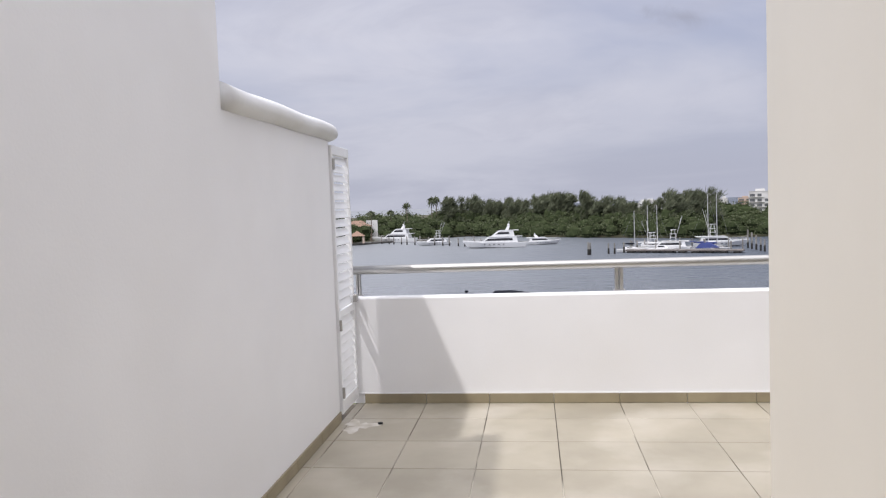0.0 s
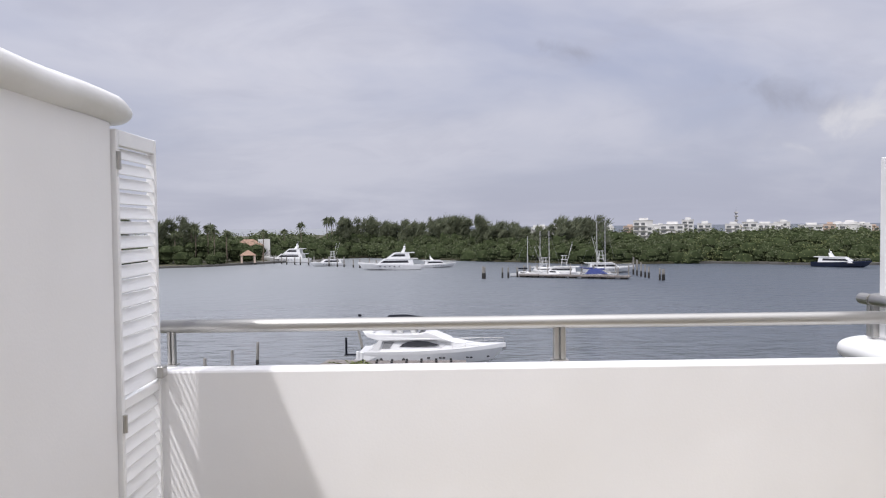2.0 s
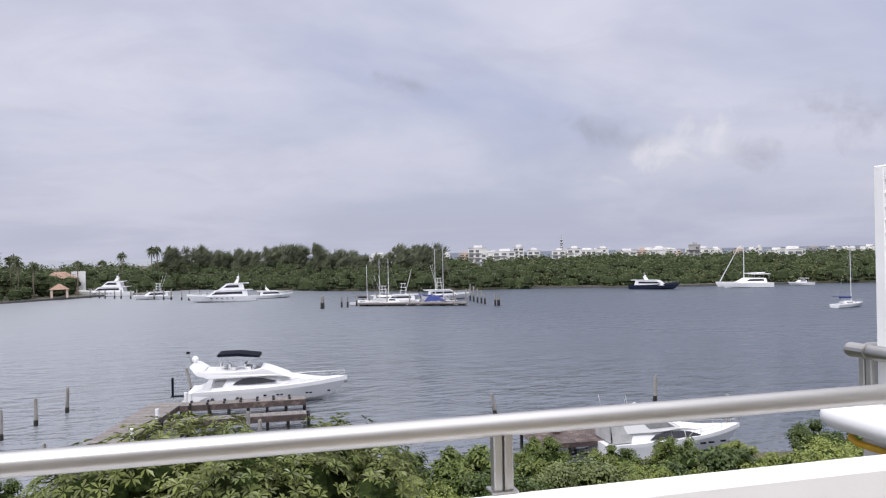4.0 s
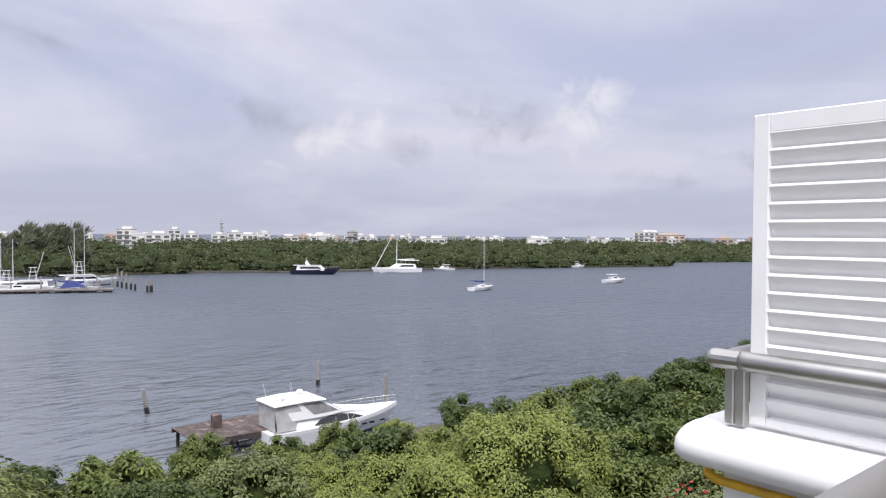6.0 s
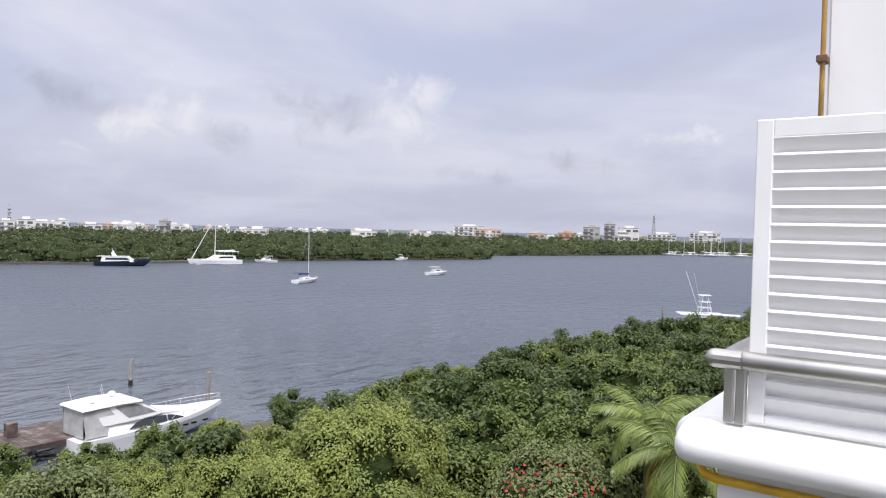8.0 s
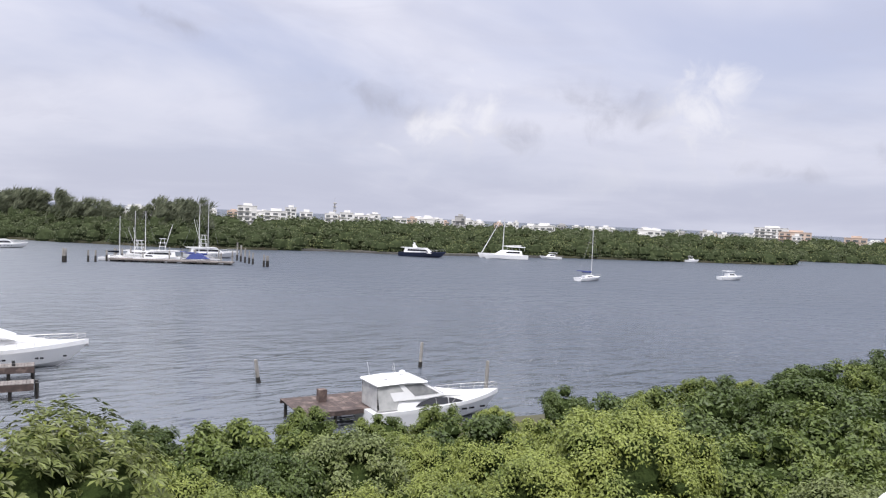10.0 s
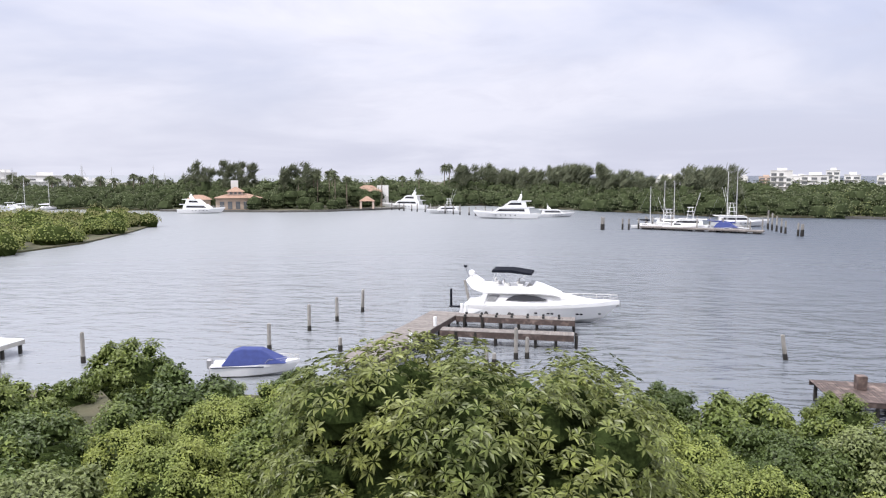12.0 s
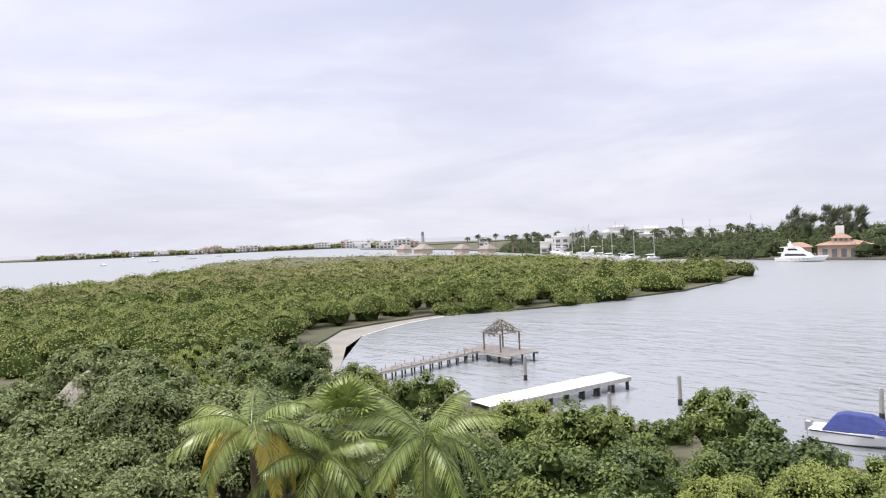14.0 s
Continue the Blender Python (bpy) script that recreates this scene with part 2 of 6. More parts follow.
M["leaf_lime"] = leaf_mat("lime leaves", (0.25, 0.285, 0.066), (0.17, 0.21, 0.05), 0.18)
M["leaf_dark"] = leaf_mat("dark leaves", (0.13, 0.16, 0.06), (0.17, 0.20, 0.07))
M["leaf_deep"] = leaf_mat("deep green leaves", (0.085, 0.118, 0.030), (0.055, 0.082, 0.022), 0.3)
M["leaf_almond"] = leaf_mat("glossy almond leaves", (0.165, 0.185, 0.048), (0.095, 0.12, 0.032), 0.38, 0.4)
M["leaf_palm"] = leaf_mat("palm fronds", (0.20, 0.245, 0.058), (0.13, 0.175, 0.042), 0.22, 0.38)
M["leaf_dry"] = leaf_mat("yellow fronds", (0.45, 0.36, 0.06), (0.34, 0.29, 0.06), 0.2)
M["leaf_pine"] = leaf_mat("casuarina needles", (0.145, 0.158, 0.095), (0.10, 0.115, 0.07), 0.3, 0.7)
M["leaf_far"] = leaf_mat("island leaves", (0.225, 0.25, 0.06), (0.14, 0.17, 0.042), 0.28, 0.55)
# olive scrub on the island; on the far coast its paleness imitates haze
M["leaf_scrub_haze"] = leaf_mat("scrub leaves and haze-pale coast leaves", (0.25, 0.235, 0.10), (0.18, 0.19, 0.07), 0.1, 0.8)
M["leaf_wood"] = leaf_mat("far wood leaves", (0.115, 0.132, 0.060), (0.075, 0.095, 0.047), 0.22, 0.7)
M["leaf_wood_light"] = leaf_mat("light far wood leaves", (0.17, 0.185, 0.07), (0.125, 0.145, 0.058), 0.25, 0.65)
M["leaf_wood_dark"] = leaf_mat("dark far wood leaves", (0.085, 0.102, 0.052), (0.11, 0.125, 0.062), 0.22, 0.7)
# crown fillers: the shade between leaf clumps is put into their dark colour
M["core"] = mat("shade-coloured crown core", (0.022, 0.032, 0.011), 1.0, (0.036, 0.05, 0.016), 2.5, spec=0.0, bump=0.8, bscale=3, bdist=0.3)
M["core_pale"] = mat("shade-coloured canopy core", (0.045, 0.06, 0.018), 1.0, (0.03, 0.042, 0.013), 0.8, spec=0.0, bump=0.8, bscale=2, bdist=0.3)
M["core_wood"] = mat("shade-coloured wood core", (0.050, 0.062, 0.030), 1.0, (0.032, 0.042, 0.02), 0.5, spec=0.0)
M["petal"] = leaf_mat("red blossom", (0.42, 0.03, 0.03), (0.3, 0.02, 0.03), 0.2)


def water_mat():
    m = bpy.data.materials.new("rippled lagoon water")
    m.use_nodes = True
    nt = m.node_tree
    N, L = nt.nodes.new, nt.links.new
    b = nt.nodes["Principled BSDF"]
    b.inputs["Roughness"].default_value, b.inputs["IOR"].default_value = 0.08, 1.33
    geo = N("ShaderNodeNewGeometry")

    def wave(scale, detail, stretch, rot):
        mp = N("ShaderNodeMapping")
        mp.inputs["Scale"].default_value = stretch
        mp.inputs["Rotation"].default_value = (0, 0, radians(rot))
        L(geo.outputs["Position"], mp.inputs[0])
        n = N("ShaderNodeTexNoise")
        n.inputs["Scale"].default_value, n.inputs["Detail"].default_value = scale, detail
        n.inputs["Distortion"].default_value = 0.5
        L(mp.outputs[0], n.inputs["Vector"])
        return n.outputs[0]

    big, small, patch = wave(0.34, 2, (0.5, 1, 1), -30), wave(1.0, 3, (0.42, 1, 1), -8), wave(0.022, 5, (0.22, 1, 1), -8)
    ad = N("ShaderNodeMath")
    ad.operation = "MULTIPLY_ADD"
    L(small, ad.inputs[0])
    ad.inputs[1].default_value = 0.55
    L(big, ad.inputs[2])
    bp = N("ShaderNodeBump")
    bp.inputs["Distance"].default_value = 1.7
    mr = N("ShaderNodeMapRange")
    mr.inputs["From Min"].default_value, mr.inputs["From Max"].default_value = 0.35, 0.65
    mr.inputs["To Min"].default_value, mr.inputs["To Max"].default_value = 0.5, 1.0
    L(patch, mr.inputs["Value"])
    L(ad.outputs[0], bp.inputs["Height"])
    L(bp.outputs[0], b.inputs["Normal"])
    cr = N("ShaderNodeMix")
    cr.data_type = "RGBA"
    cr.inputs[6].default_value, cr.inputs[7].default_value = (0.040, 0.053, 0.074, 1), (0.078, 0.092, 0.114, 1)
    L(patch, cr.inputs["Factor"])
    # open water is roughened by the wind, the water by the bank less
    ln = N("ShaderNodeVectorMath")
    ln.operation = "LENGTH"
    L(geo.outputs["Position"], ln.inputs[0])
    rg = N("ShaderNodeMapRange")
    rg.inputs["From Min"].default_value, rg.inputs["From Max"].default_value = 45.0, 170.0
    rg.inputs["To Min"].default_value, rg.inputs["To Max"].default_value = 0.04, 0.37
    L(ln.outputs["Value"], rg.inputs["Value"])
    L(rg.outputs[0], b.inputs["Roughness"])
    # towards the west a paler base colour stands in for brighter sky reflection
    sx = N("ShaderNodeSeparateXYZ")
    L(geo.outputs["Position"], sx.inputs[0])
    sky_sheen = N("ShaderNodeMapRange")
    sky_sheen.interpolation_type = "SMOOTHSTEP"
    sky_sheen.inputs["From Min"].default_value, sky_sheen.inputs["From Max"].default_value = 75.0, -60.0
    L(sx.outputs["X"], sky_sheen.inputs["Value"])
    calm = N("ShaderNodeMapRange")
    calm.inputs["From Min"].default_value, calm.inputs["From Max"].default_value = 45.0, -30.0
    calm.inputs["To Min"].default_value, calm.inputs["To Max"].default_value = 1.0, 0.25
    L(sx.outputs["X"], calm.inputs["Value"])
    st = N("ShaderNodeMath")
    st.operation = "MULTIPLY"
    L(mr.outputs[0], st.inputs[0])
    L(calm.outputs[0], st.inputs[1])
    L(st.outputs[0], bp.inputs["Strength"])
    sm = N("ShaderNodeMix")
    sm.data_type = "RGBA"
    L(sky_sheen.outputs[0], sm.inputs["Factor"])
    L(cr.outputs[2], sm.inputs[6])
    sm.inputs[7].default_value = (0.22, 0.232, 0.245, 1)
    L(sm.outputs[2], b.inputs["Base Color"])
    return m


M["water"] = water_mat()


# ---- mesh helpers ----
def link(name, bm, material, parent=None, label="", smooth=False):
    me = bpy.data.meshes.new(name)
    bm.to_mesh(me)
    bm.free()
    mats = material if isinstance(material, (list, tuple)) else [material]
    for k in mats:
        me.materials.append(M[k])
    if smooth:
        for p in me.polygons:
            p.use_smooth = True
    ob = new(name, me)
    if parent:
        ob.parent = parent
    if label:
        ob["label"] = label
    return ob


def part(name, bm, material, parent, label="", smooth=False):
    return link(name, bm, material, parent, label, smooth)


def empty(name, m=None):
    ob = new(name)
    ob.empty_display_size = 0.2
    if m is not None:
        ob.matrix_basis = m
    return ob


def box(x0, y0, z0, x1, y1, z1, bevel=0.0, seg=1, bm=None):
    own = bmesh.new()
    vs = [own.verts.new((x, y, z)) for z in (z0, z1) for x, y in ((x0, y0), (x1, y0), (x1, y1), (x0, y1))]
    for f in ((3, 2, 1, 0), (4, 5, 6, 7), (0, 1, 5, 4), (1, 2, 6, 5), (2, 3, 7, 6), (3, 0, 4, 7)):
        own.faces.new([vs[i] for i in f])
    if bevel:
        bmesh.ops.bevel(own, geom=own.edges[:], offset=bevel, segments=seg, affect="EDGES", profile=0.5)
    if bm is None:
        return own
    me = bpy.data.meshes.new("tmp")
    own.to_mesh(me)
    own.free()
    bm.from_mesh(me)
    bpy.data.meshes.remove(me)
    return bm


def tube(bm, a, b, r0, r1=None, n=8, cap=True):
    a, b = Vector(a), Vector(b)
    r1 = r0 if r1 is None else r1
    d = (b - a).normalized()
    u = d.cross((0, 0, 1) if abs(d.z) < 0.95 else (1, 0, 0)).normalized()
    w = d.cross(u)
    ra, rb = [], []
    for i in range(n):
        k = 2 * math.pi * i / n
        o = u * math.cos(k) + w * math.sin(k)
        ra.append(bm.verts.new(a + o * r0))
        rb.append(bm.verts.new(b + o * r1))
    for i in range(n):
        bm.faces.new((ra[i], rb[i], rb[(i + 1) % n], ra[(i + 1) % n]))
    if cap:
        bm.faces.new(ra)
        bm.faces.new(rb[::-1])
    return bm


def pipe(bm, pts, r, n=10):
    """A tube along a polyline, with mitred bends and rounded ends."""
    pts = [Vector(p) for p in pts]
    rings = []
    ref = None
    for i, p in enumerate(pts):
        d = ((pts[min(i + 1, len(pts) - 1)] - p).normalized() + (p - pts[max(i - 1, 0)]).normalized()).normalized()
        if ref is None:
            ref = d.cross((0, 0, 1) if abs(d.z) < 0.9 else (1, 0, 0)).normalized()
        u = (ref - d * ref.dot(d)).normalized()
        w = d.cross(u)
        rings.append([bm.verts.new(p + (u * math.cos(2 * math.pi * k / n) + w * math.sin(2 * math.pi * k / n)) * r) for k in range(n)])
        ref = u
    for a, b in zip(rings, rings[1:]):
        for k in range(n):
            bm.faces.new((a[k], b[k], b[(k + 1) % n], a[(k + 1) % n]))
    bm.faces.new(rings[0])
    bm.faces.new(rings[-1][::-1])
    bmesh.ops.recalc_face_normals(bm, faces=bm.faces[:])
    return bm


def prism(pts, z0, z1):
    bm = bmesh.new()
    lo = [bm.verts.new((x, y, z0)) for x, y in pts]
    hi = [bm.verts.new((x, y, z1)) for x, y in pts]
    n = len(pts)
    bm.faces.new(hi)
    bm.faces.new(lo[::-1])
    for i in range(n):
        bm.faces.new((lo[i], lo[(i + 1) % n], hi[(i + 1) % n], hi[i]))
    bmesh.ops.recalc_face_normals(bm, faces=bm.faces[:])
    return bm


def loft(rings, close=True, caps=True):
    bm = bmesh.new()
    vr = [[bm.verts.new(p) for p in r] for r in rings]
    for a, b in zip(vr, vr[1:]):
        n = len(a)
        for k in range(n if close else n - 1):
            bm.faces.new((a[k], a[(k + 1) % n], b[(k + 1) % n], b[k]))
    if caps:
        bm.faces.new(vr[0][::-1])
        bm.faces.new(vr[-1])
    bmesh.ops.remove_doubles(bm, verts=bm.verts[:], dist=1e-4)
    bmesh.ops.recalc_face_normals(bm, faces=bm.faces[:])
    return bm


def structure(ob, label="", category=""):
    return tagged(ob, label, category, kind="structure")


def merged(bms):
    out = bmesh.new()
    for b in bms:
        me = bpy.data.meshes.new("tmp")
        b.to_mesh(me)
        b.free()
        out.from_mesh(me)
        bpy.data.meshes.remove(me)
    return out


# ---- terrace ----
def dome(c, r, squash=1.0):
    bm = bmesh.new()
    bmesh.ops.create_uvsphere(bm, u_segments=10, v_segments=7, radius=r)
    for v in bm.verts:
        v.co.z *= squash
    bmesh.ops.translate(bm, verts=bm.verts[:], vec=c)
    return bm


def louvred_panel(name, w, h, n, parent_pose, mid=None, thick=0.045, stile=0.05, tilt=38, depth=0.062, blade=0.005, foot=0.10):
    """A framed panel of sloping slats; local x along its width, z up, y its thickness."""
    g = empty(name, parent_pose)
    first_stile = part("stile", box(0, -thick / 2, 0, stile, thick / 2, h, 0.004), "gloss_white", g)
    part("stile", box(w - stile, -thick / 2, 0, w, thick / 2, h, 0.004), "gloss_white", g)
    part("top_rail", box(stile, -thick / 2 + 0.002, h - 0.07, w - stile, thick / 2 - 0.002, h, 0.004), "gloss_white", g)
    part("bottom_rail", box(stile, -thick / 2 + 0.002, 0, w - stile, thick / 2 - 0.002, foot, 0.004), "gloss_white", g)
    lo, hi = foot, h - 0.07
    if mid:
        part("middle_rail", box(stile, -thick / 2 + 0.002, mid - 0.025, w - stile, thick / 2 - 0.002, mid + 0.025, 0.004), "gloss_white", g)
    bm = box(stile - 0.004, -depth / 2, -blade, w - stile + 0.004, depth / 2, blade, 0.003)
    bmesh.ops.rotate(bm, verts=bm.verts[:], cent=(0, 0, 0), matrix=Matrix.Rotation(radians(tilt), 3, "X"))
    first = link("slat", bm, "gloss_white", g)
    step = (hi - lo) / n
    spots = [lo + step * (i + 0.5) for i in range(n)]
    spots = [z for z in spots if not mid or abs(z - mid) > 0.05]
    first.location.z = spots[0]
    for z in spots[1:]:
        s = new("slat", first.data)
        s.parent = g
        s.location.z = z
    g["lead"] = first_stile.name
    return g


def coping_run(length, inner, outer, z0, z1):
    """A rounded coping along local x: flat inner edge, bulged outer edge."""
    prof = [(inner, z0), (inner, z1 - 0.015), (inner + 0.006, z1 - 0.004), (inner + 0.02, z1)]
    for i in range(7):
        k = math.pi / 2 * (1 - i / 6)
        prof.append((0.10 + 0.09 * math.cos(k), z1 - 0.09 + 0.09 * math.sin(k)))
    prof.append((0.20, z0 + 0.105))
    for i in range(9):
        k = math.pi / 2 - math.pi * i / 8
        prof.append((outer - 0.05 + 0.05 * math.cos(k), z0 + 0.05 + 0.05 * math.sin(k)))
    return loft([[(x, y, z) for y, z in prof] for x in (0, length)])


def build_terrace():
    za, zb, ya, yb = 2.06, 2.06, -2.28, -0.49
    bm = bmesh.new()
    prof = [(-9.0, 0), (yb, 0), (yb, zb), (ya, za), (ya, 3.0), (-9.0, 3.0)]
    lo, hi = [bm.verts.new((-0.2, y, z)) for y, z in prof], [bm.verts.new((0.0, y, z)) for y, z in prof]
    bm.faces.new(hi)
    bm.faces.new(lo[::-1])
    for i in range(6):
        bm.faces.new((lo[i], lo[(i + 1) % 6], hi[(i + 1) % 6], hi[i]))
    bmesh.ops.recalc_face_normals(bm, faces=bm.faces[:])
    bmesh.ops.bevel(bm, geom=bm.edges[:], offset=0.006, segments=2, affect="EDGES")
    structure(link("wall_left", bm, "stucco"), "white stucco side wall stepping down to the terrace", "wall")
    rings = []
    steps = 14
    for i in range(steps + 1):
        t = i / steps
        y = ya + 0.004 + (yb + 0.17 - ya) * t
        z = za + (zb - za) * (y - ya) / (yb - ya)
        k = 1.0 if i < steps else 0.72
        rings.append([(-0.06 + 0.125 * k * math.cos(a), y, z + 0.062 + 0.075 * k * math.sin(a) + 0.004 * math.sin(7 * y)) for a in [2 * math.pi * j / 16 for j in range(16)]])
    cope = link("wall_coping", loft(rings), "coping", smooth=True)
    structure(cope, "rounded white coping along the sloping wall", "coping")
    structure(link("wall_right", box(2.44, -9.0, 0, 2.64, -2.36, 3.0, 0.008), "cream"), "cream painted wall beside the terrace door", "wall")
    structure(link("wall_front", box(2.62, -2.9, 0, 6.2, -2.7, 3.0), "cream"), "cream painted house wall facing the terrace", "wall")
    structure(link("wall_back", box(-0.2, -9.2, 0, 6.2, -9.0, 3.0), "cream"), "cream painted back wall", "wall")
    structure(link("ceiling", box(-0.2, -9.2, 3.0, 6.2, -6.4, 3.2), "stucco"), "white roof slab behind the terrace", "ceiling")
    # parapet
    wp = structure(link("wall_parapet", box(-0.2, 0.0, 0.0, 4.36, 0.22, 0.60), "stucco"), "white stucco parapet of the terrace", "wall")
    bm = coping_run(4.56, 0.0, 0.43, 0.60, 0.853)
    c = link("parapet_coping", bm, "stucco", smooth=False)
    c.location = (-0.2, 0, 0)
    structure(c, "white rounded coping on the parapet", "coping")
    # floor
    fl = structure(link("floor", box(-0.2, -9.0, -0.16, 6.2, 0.0, -0.006), "grout"), "beige tiled terrace floor", "floor")
    # building body below
    structure(link("wall_building", box(-14, -12, GROUND, 4.36, 0.2, -0.17), "stucco"), "white apartment house front below the terrace", "wall")
    # railing
    r = empty("railing", pose(0, 0, 0.853))
    bm = pipe(bmesh.new(), [(-0.03 + 4.3 * i / 6, 0.15, 0.208) for i in range(7)], 0.036, 16)
    part("handrail", bm, "steel", r, "brushed steel tube handrail", True)
    for x in (0.02, 2.10, 4.14):
        w = 0.018 if x < 0.1 else 0.032
        bm = merged([box(x - w, 0.128, 0.004, x - 0.003, 0.172, 0.19, 0.004), box(x + 0.003, 0.128, 0.004, x + w, 0.172, 0.19, 0.004), box(x - w - 0.012, 0.115, 0, x + w + 0.012, 0.185, 0.006)])
        part("post", bm, "steel", r, "flat double steel post")
    tagged(r, "brushed stainless steel railing on the white parapet", "railing")
    # gate of slats
    g = louvred_panel("louvred_gate", 0.47, 1.98, 27, pose(0.0, -0.485, 0.05, 0, 0, 90), mid=0.74, tilt=64, stile=0.028, depth=0.064, blade=0.003)
    for z in (0.16, 0.66, 1.84):
        part("hinge", tube(bmesh.new(), (0.006, -0.03, z - 0.04), (0.006, -0.03, z + 0.04), 0.011), "steel", bpy.data.objects[g["lead"]], "small grey hinge")
    part("latch", box(0.40, -0.055, 0.78, 0.47, -0.024, 0.84, 0.005), "steel", g, "grey slide bolt")
    tagged(g, "tall white louvred gate between wall and parapet", "gate")
    # splash of paint and a small drain on the floor
    bm = bmesh.new()
    ring = []
    for i in range(28):
        a = 2 * math.pi * i / 28
        k = 0.10 + 0.05 * math.sin(3 * a + 1) + 0.03 * math.sin(7 * a)
        ring.append(bm.verts.new((0.16 + 1.0 * k * math.cos(a), -0.60 + 1.2 * k * math.sin(a), 0.0015)))
    bm.faces.new(ring)
    tagged(link("paint_spill", bm, "spill"), "dried white paint spill on the floor tiles", "paint spill")
    tagged(link("bolt_cap", tube(bmesh.new(), (0.31, -0.55, 0.0), (0.31, -0.55, 0.012), 0.018), "rope"), "small dark cap on the floor tiles", "cap")


def build_neighbour():
    x0 = 4.38
    structure(link("wall_neighbour", box(x0, -2.7, GROUND, 9.0, 1.08, 0.63), "stucco"), "white stucco side of the next balcony", "wall")
    # coping: a rounded roll along the side and the front
    def roll(p, q, name):
        bm = bmesh.new()
        n = 18
        d = (Vector(q) - Vector(p)).normalized()
        s = Vector((-d.y, d.x, 0))
        rings = []
        for e, k in ((-0.10, 0.70), (-0.085, 0.86), (-0.05, 0.97), (0.02, 1.0), (1.0, 1.0)):
            c = Vector(p) + d * (e if e < 0.5 else (Vector(q) - Vector(p)).length)
            rings.append([tuple(c + s * (0.20 * k * math.cos(a)) + Vector((0, 0, 0.088 * k * math.copysign(abs(math.sin(a)) ** 0.8, math.sin(a))))) for a in [2 * math.pi * j / n for j in range(n)]])
        return link(name, loft(rings), "coping", smooth=True)
    structure(roll((4.395, 1.12, 0.715), (4.395, -2.7, 0.715), "neighbour_coping"), "thick rounded white coping of the next balcony", "coping")
    structure(roll((4.52, 1.09, 0.712), (9.0, 1.09, 0.712), "neighbour_coping_front"), "thick rounded white coping of the next balcony", "coping")
    r = empty("neighbour_railing", pose(4.3, 1.05, 0.81))
    rail = part("handrail", pipe(bmesh.new(), [(0.03, -3.6, 0.255), (0.03, -0.10, 0.255), (0.045, -0.04, 0.255), (0.10, 0.0, 0.255), (0.3, 0.005, 0.255), (4.6, 0.005, 0.255)], 0.038, 16), "steel", r, "brushed steel tube handrail", True)
    part("end_cap", pipe(bmesh.new(), [(0.03, -0.06, 0.255), (0.03, 0.025, 0.255), (0.03, 0.045, 0.255)], 0.0375, 14), "steel", rail)
    part("end_ball", dome((0.03, 0.045, 0.255), 0.0372), "steel", rail, smooth=True)
    for px, py in ((0.06, -0.03), (1.6, 0.005), (0.03, -2.1)):
        bm = merged([box(px - 0.022, py - 0.04, 0.002, px + 0.022, py - 0.004, 0.235, 0.004), box(px - 0.022, py + 0.004, 0.002, px + 0.022, py + 0.04, 0.235, 0.004)])
        part("post", bm, "steel", r)
    tagged(r, "steel tube railing on the next balcony's coping", "railing")
    g = louvred_panel("louvred_screen", 2.2, 1.182, 16, pose(4.405, 0.978, 0.82, 0, 0, -90), foot=0.035, thick=0.06, stile=0.062, tilt=-62, depth=0.088, blade=0.010)
    tagged(g, "white louvred privacy screen on the next balcony", "privacy screen")
    p = empty("gas_pipe", pose(4.36, 1.1, 0.575))
    run = part("pipe_run", pipe(bmesh.new(), [(0.20, 0.06, 0.05), (0.04, 0.06, 0.04), (-0.012, 0.03, 0.02), (-0.015, -0.02, 0.004), (-0.015, -3.0, -0.01)], 0.018, 10), "yellow", p, "yellow painted gas pipe", True)
    for y in (-0.62, -1.7):
        part("clamp", merged([box(-0.045, y - 0.02, -0.03, 0.02, y + 0.02, 0.03, 0.004), box(-0.02, y - 0.035, 0.02, 0.02, y + 0.035, 0.05)]), "bracket", run, "rusty pipe clamp")
    tagged(p, "yellow gas pipe clamped along the balcony wall", "pipe")
    # tall wall behind the screen, with its riser pipe
    structure(link("wall_tower", box(6.22, -9.2, 0.63, 6.5, 0.99, 5.2, 0.01), "stucco"), "tall white wall behind the privacy screen", "wall")
    p = empty("gas_riser", pose(6.19, 1.015, 0.63))
    run = part("pipe_run", pipe(bmesh.new(), [(0, 0, 0), (0, 0, 2.2), (0.0, 0, 4.5)], 0.015, 10), "old_yellow", p, smooth=True)
    for z in (1.98, 3.6):
        part("clamp", box(-0.05, -0.03, z - 0.02, 0.06, 0.03, z + 0.02, 0.004), "bracket", run, "dark pipe clamp")
    tagged(p, "yellow gas pipe rising beside the tall wall", "pipe")


build_terrace()
build_neighbour()


# ---- land and water ----
def flat_poly(name, pts, z, material, label, category):
    bm = bmesh.new()
    bm.faces.new([bm.verts.new((x, y, z)) for x, y in pts])
    bmesh.ops.recalc_face_normals(bm, faces=bm.faces[:])
    if bm.faces[:][0].normal.z < 0:
        bmesh.ops.reverse_faces(bm, faces=bm.faces[:])
    return structure(link(name, bm, material), label, category)


flat_poly("water", [(-5000, -3000), (5000, -3000), (5000, 5000), (-5000, 5000)], WATER, "water", "slate-grey rippled lagoon water", "water")
FAR_SHORE = [(-900, 520), (-560, 430), (-330, 330), (-210, 275), (-147, 268), (-101, 267), (-85, 274), (-54, 320), (-28, 337), (16, 297), (60, 262),
             (111, 258), (134, 244), (166, 240), (205, 232), (262, 213), (309, 196), (322, 202), (352, 230), (417, 202), (508, 176), (545, 145), (760, 60), (1500, -300)]
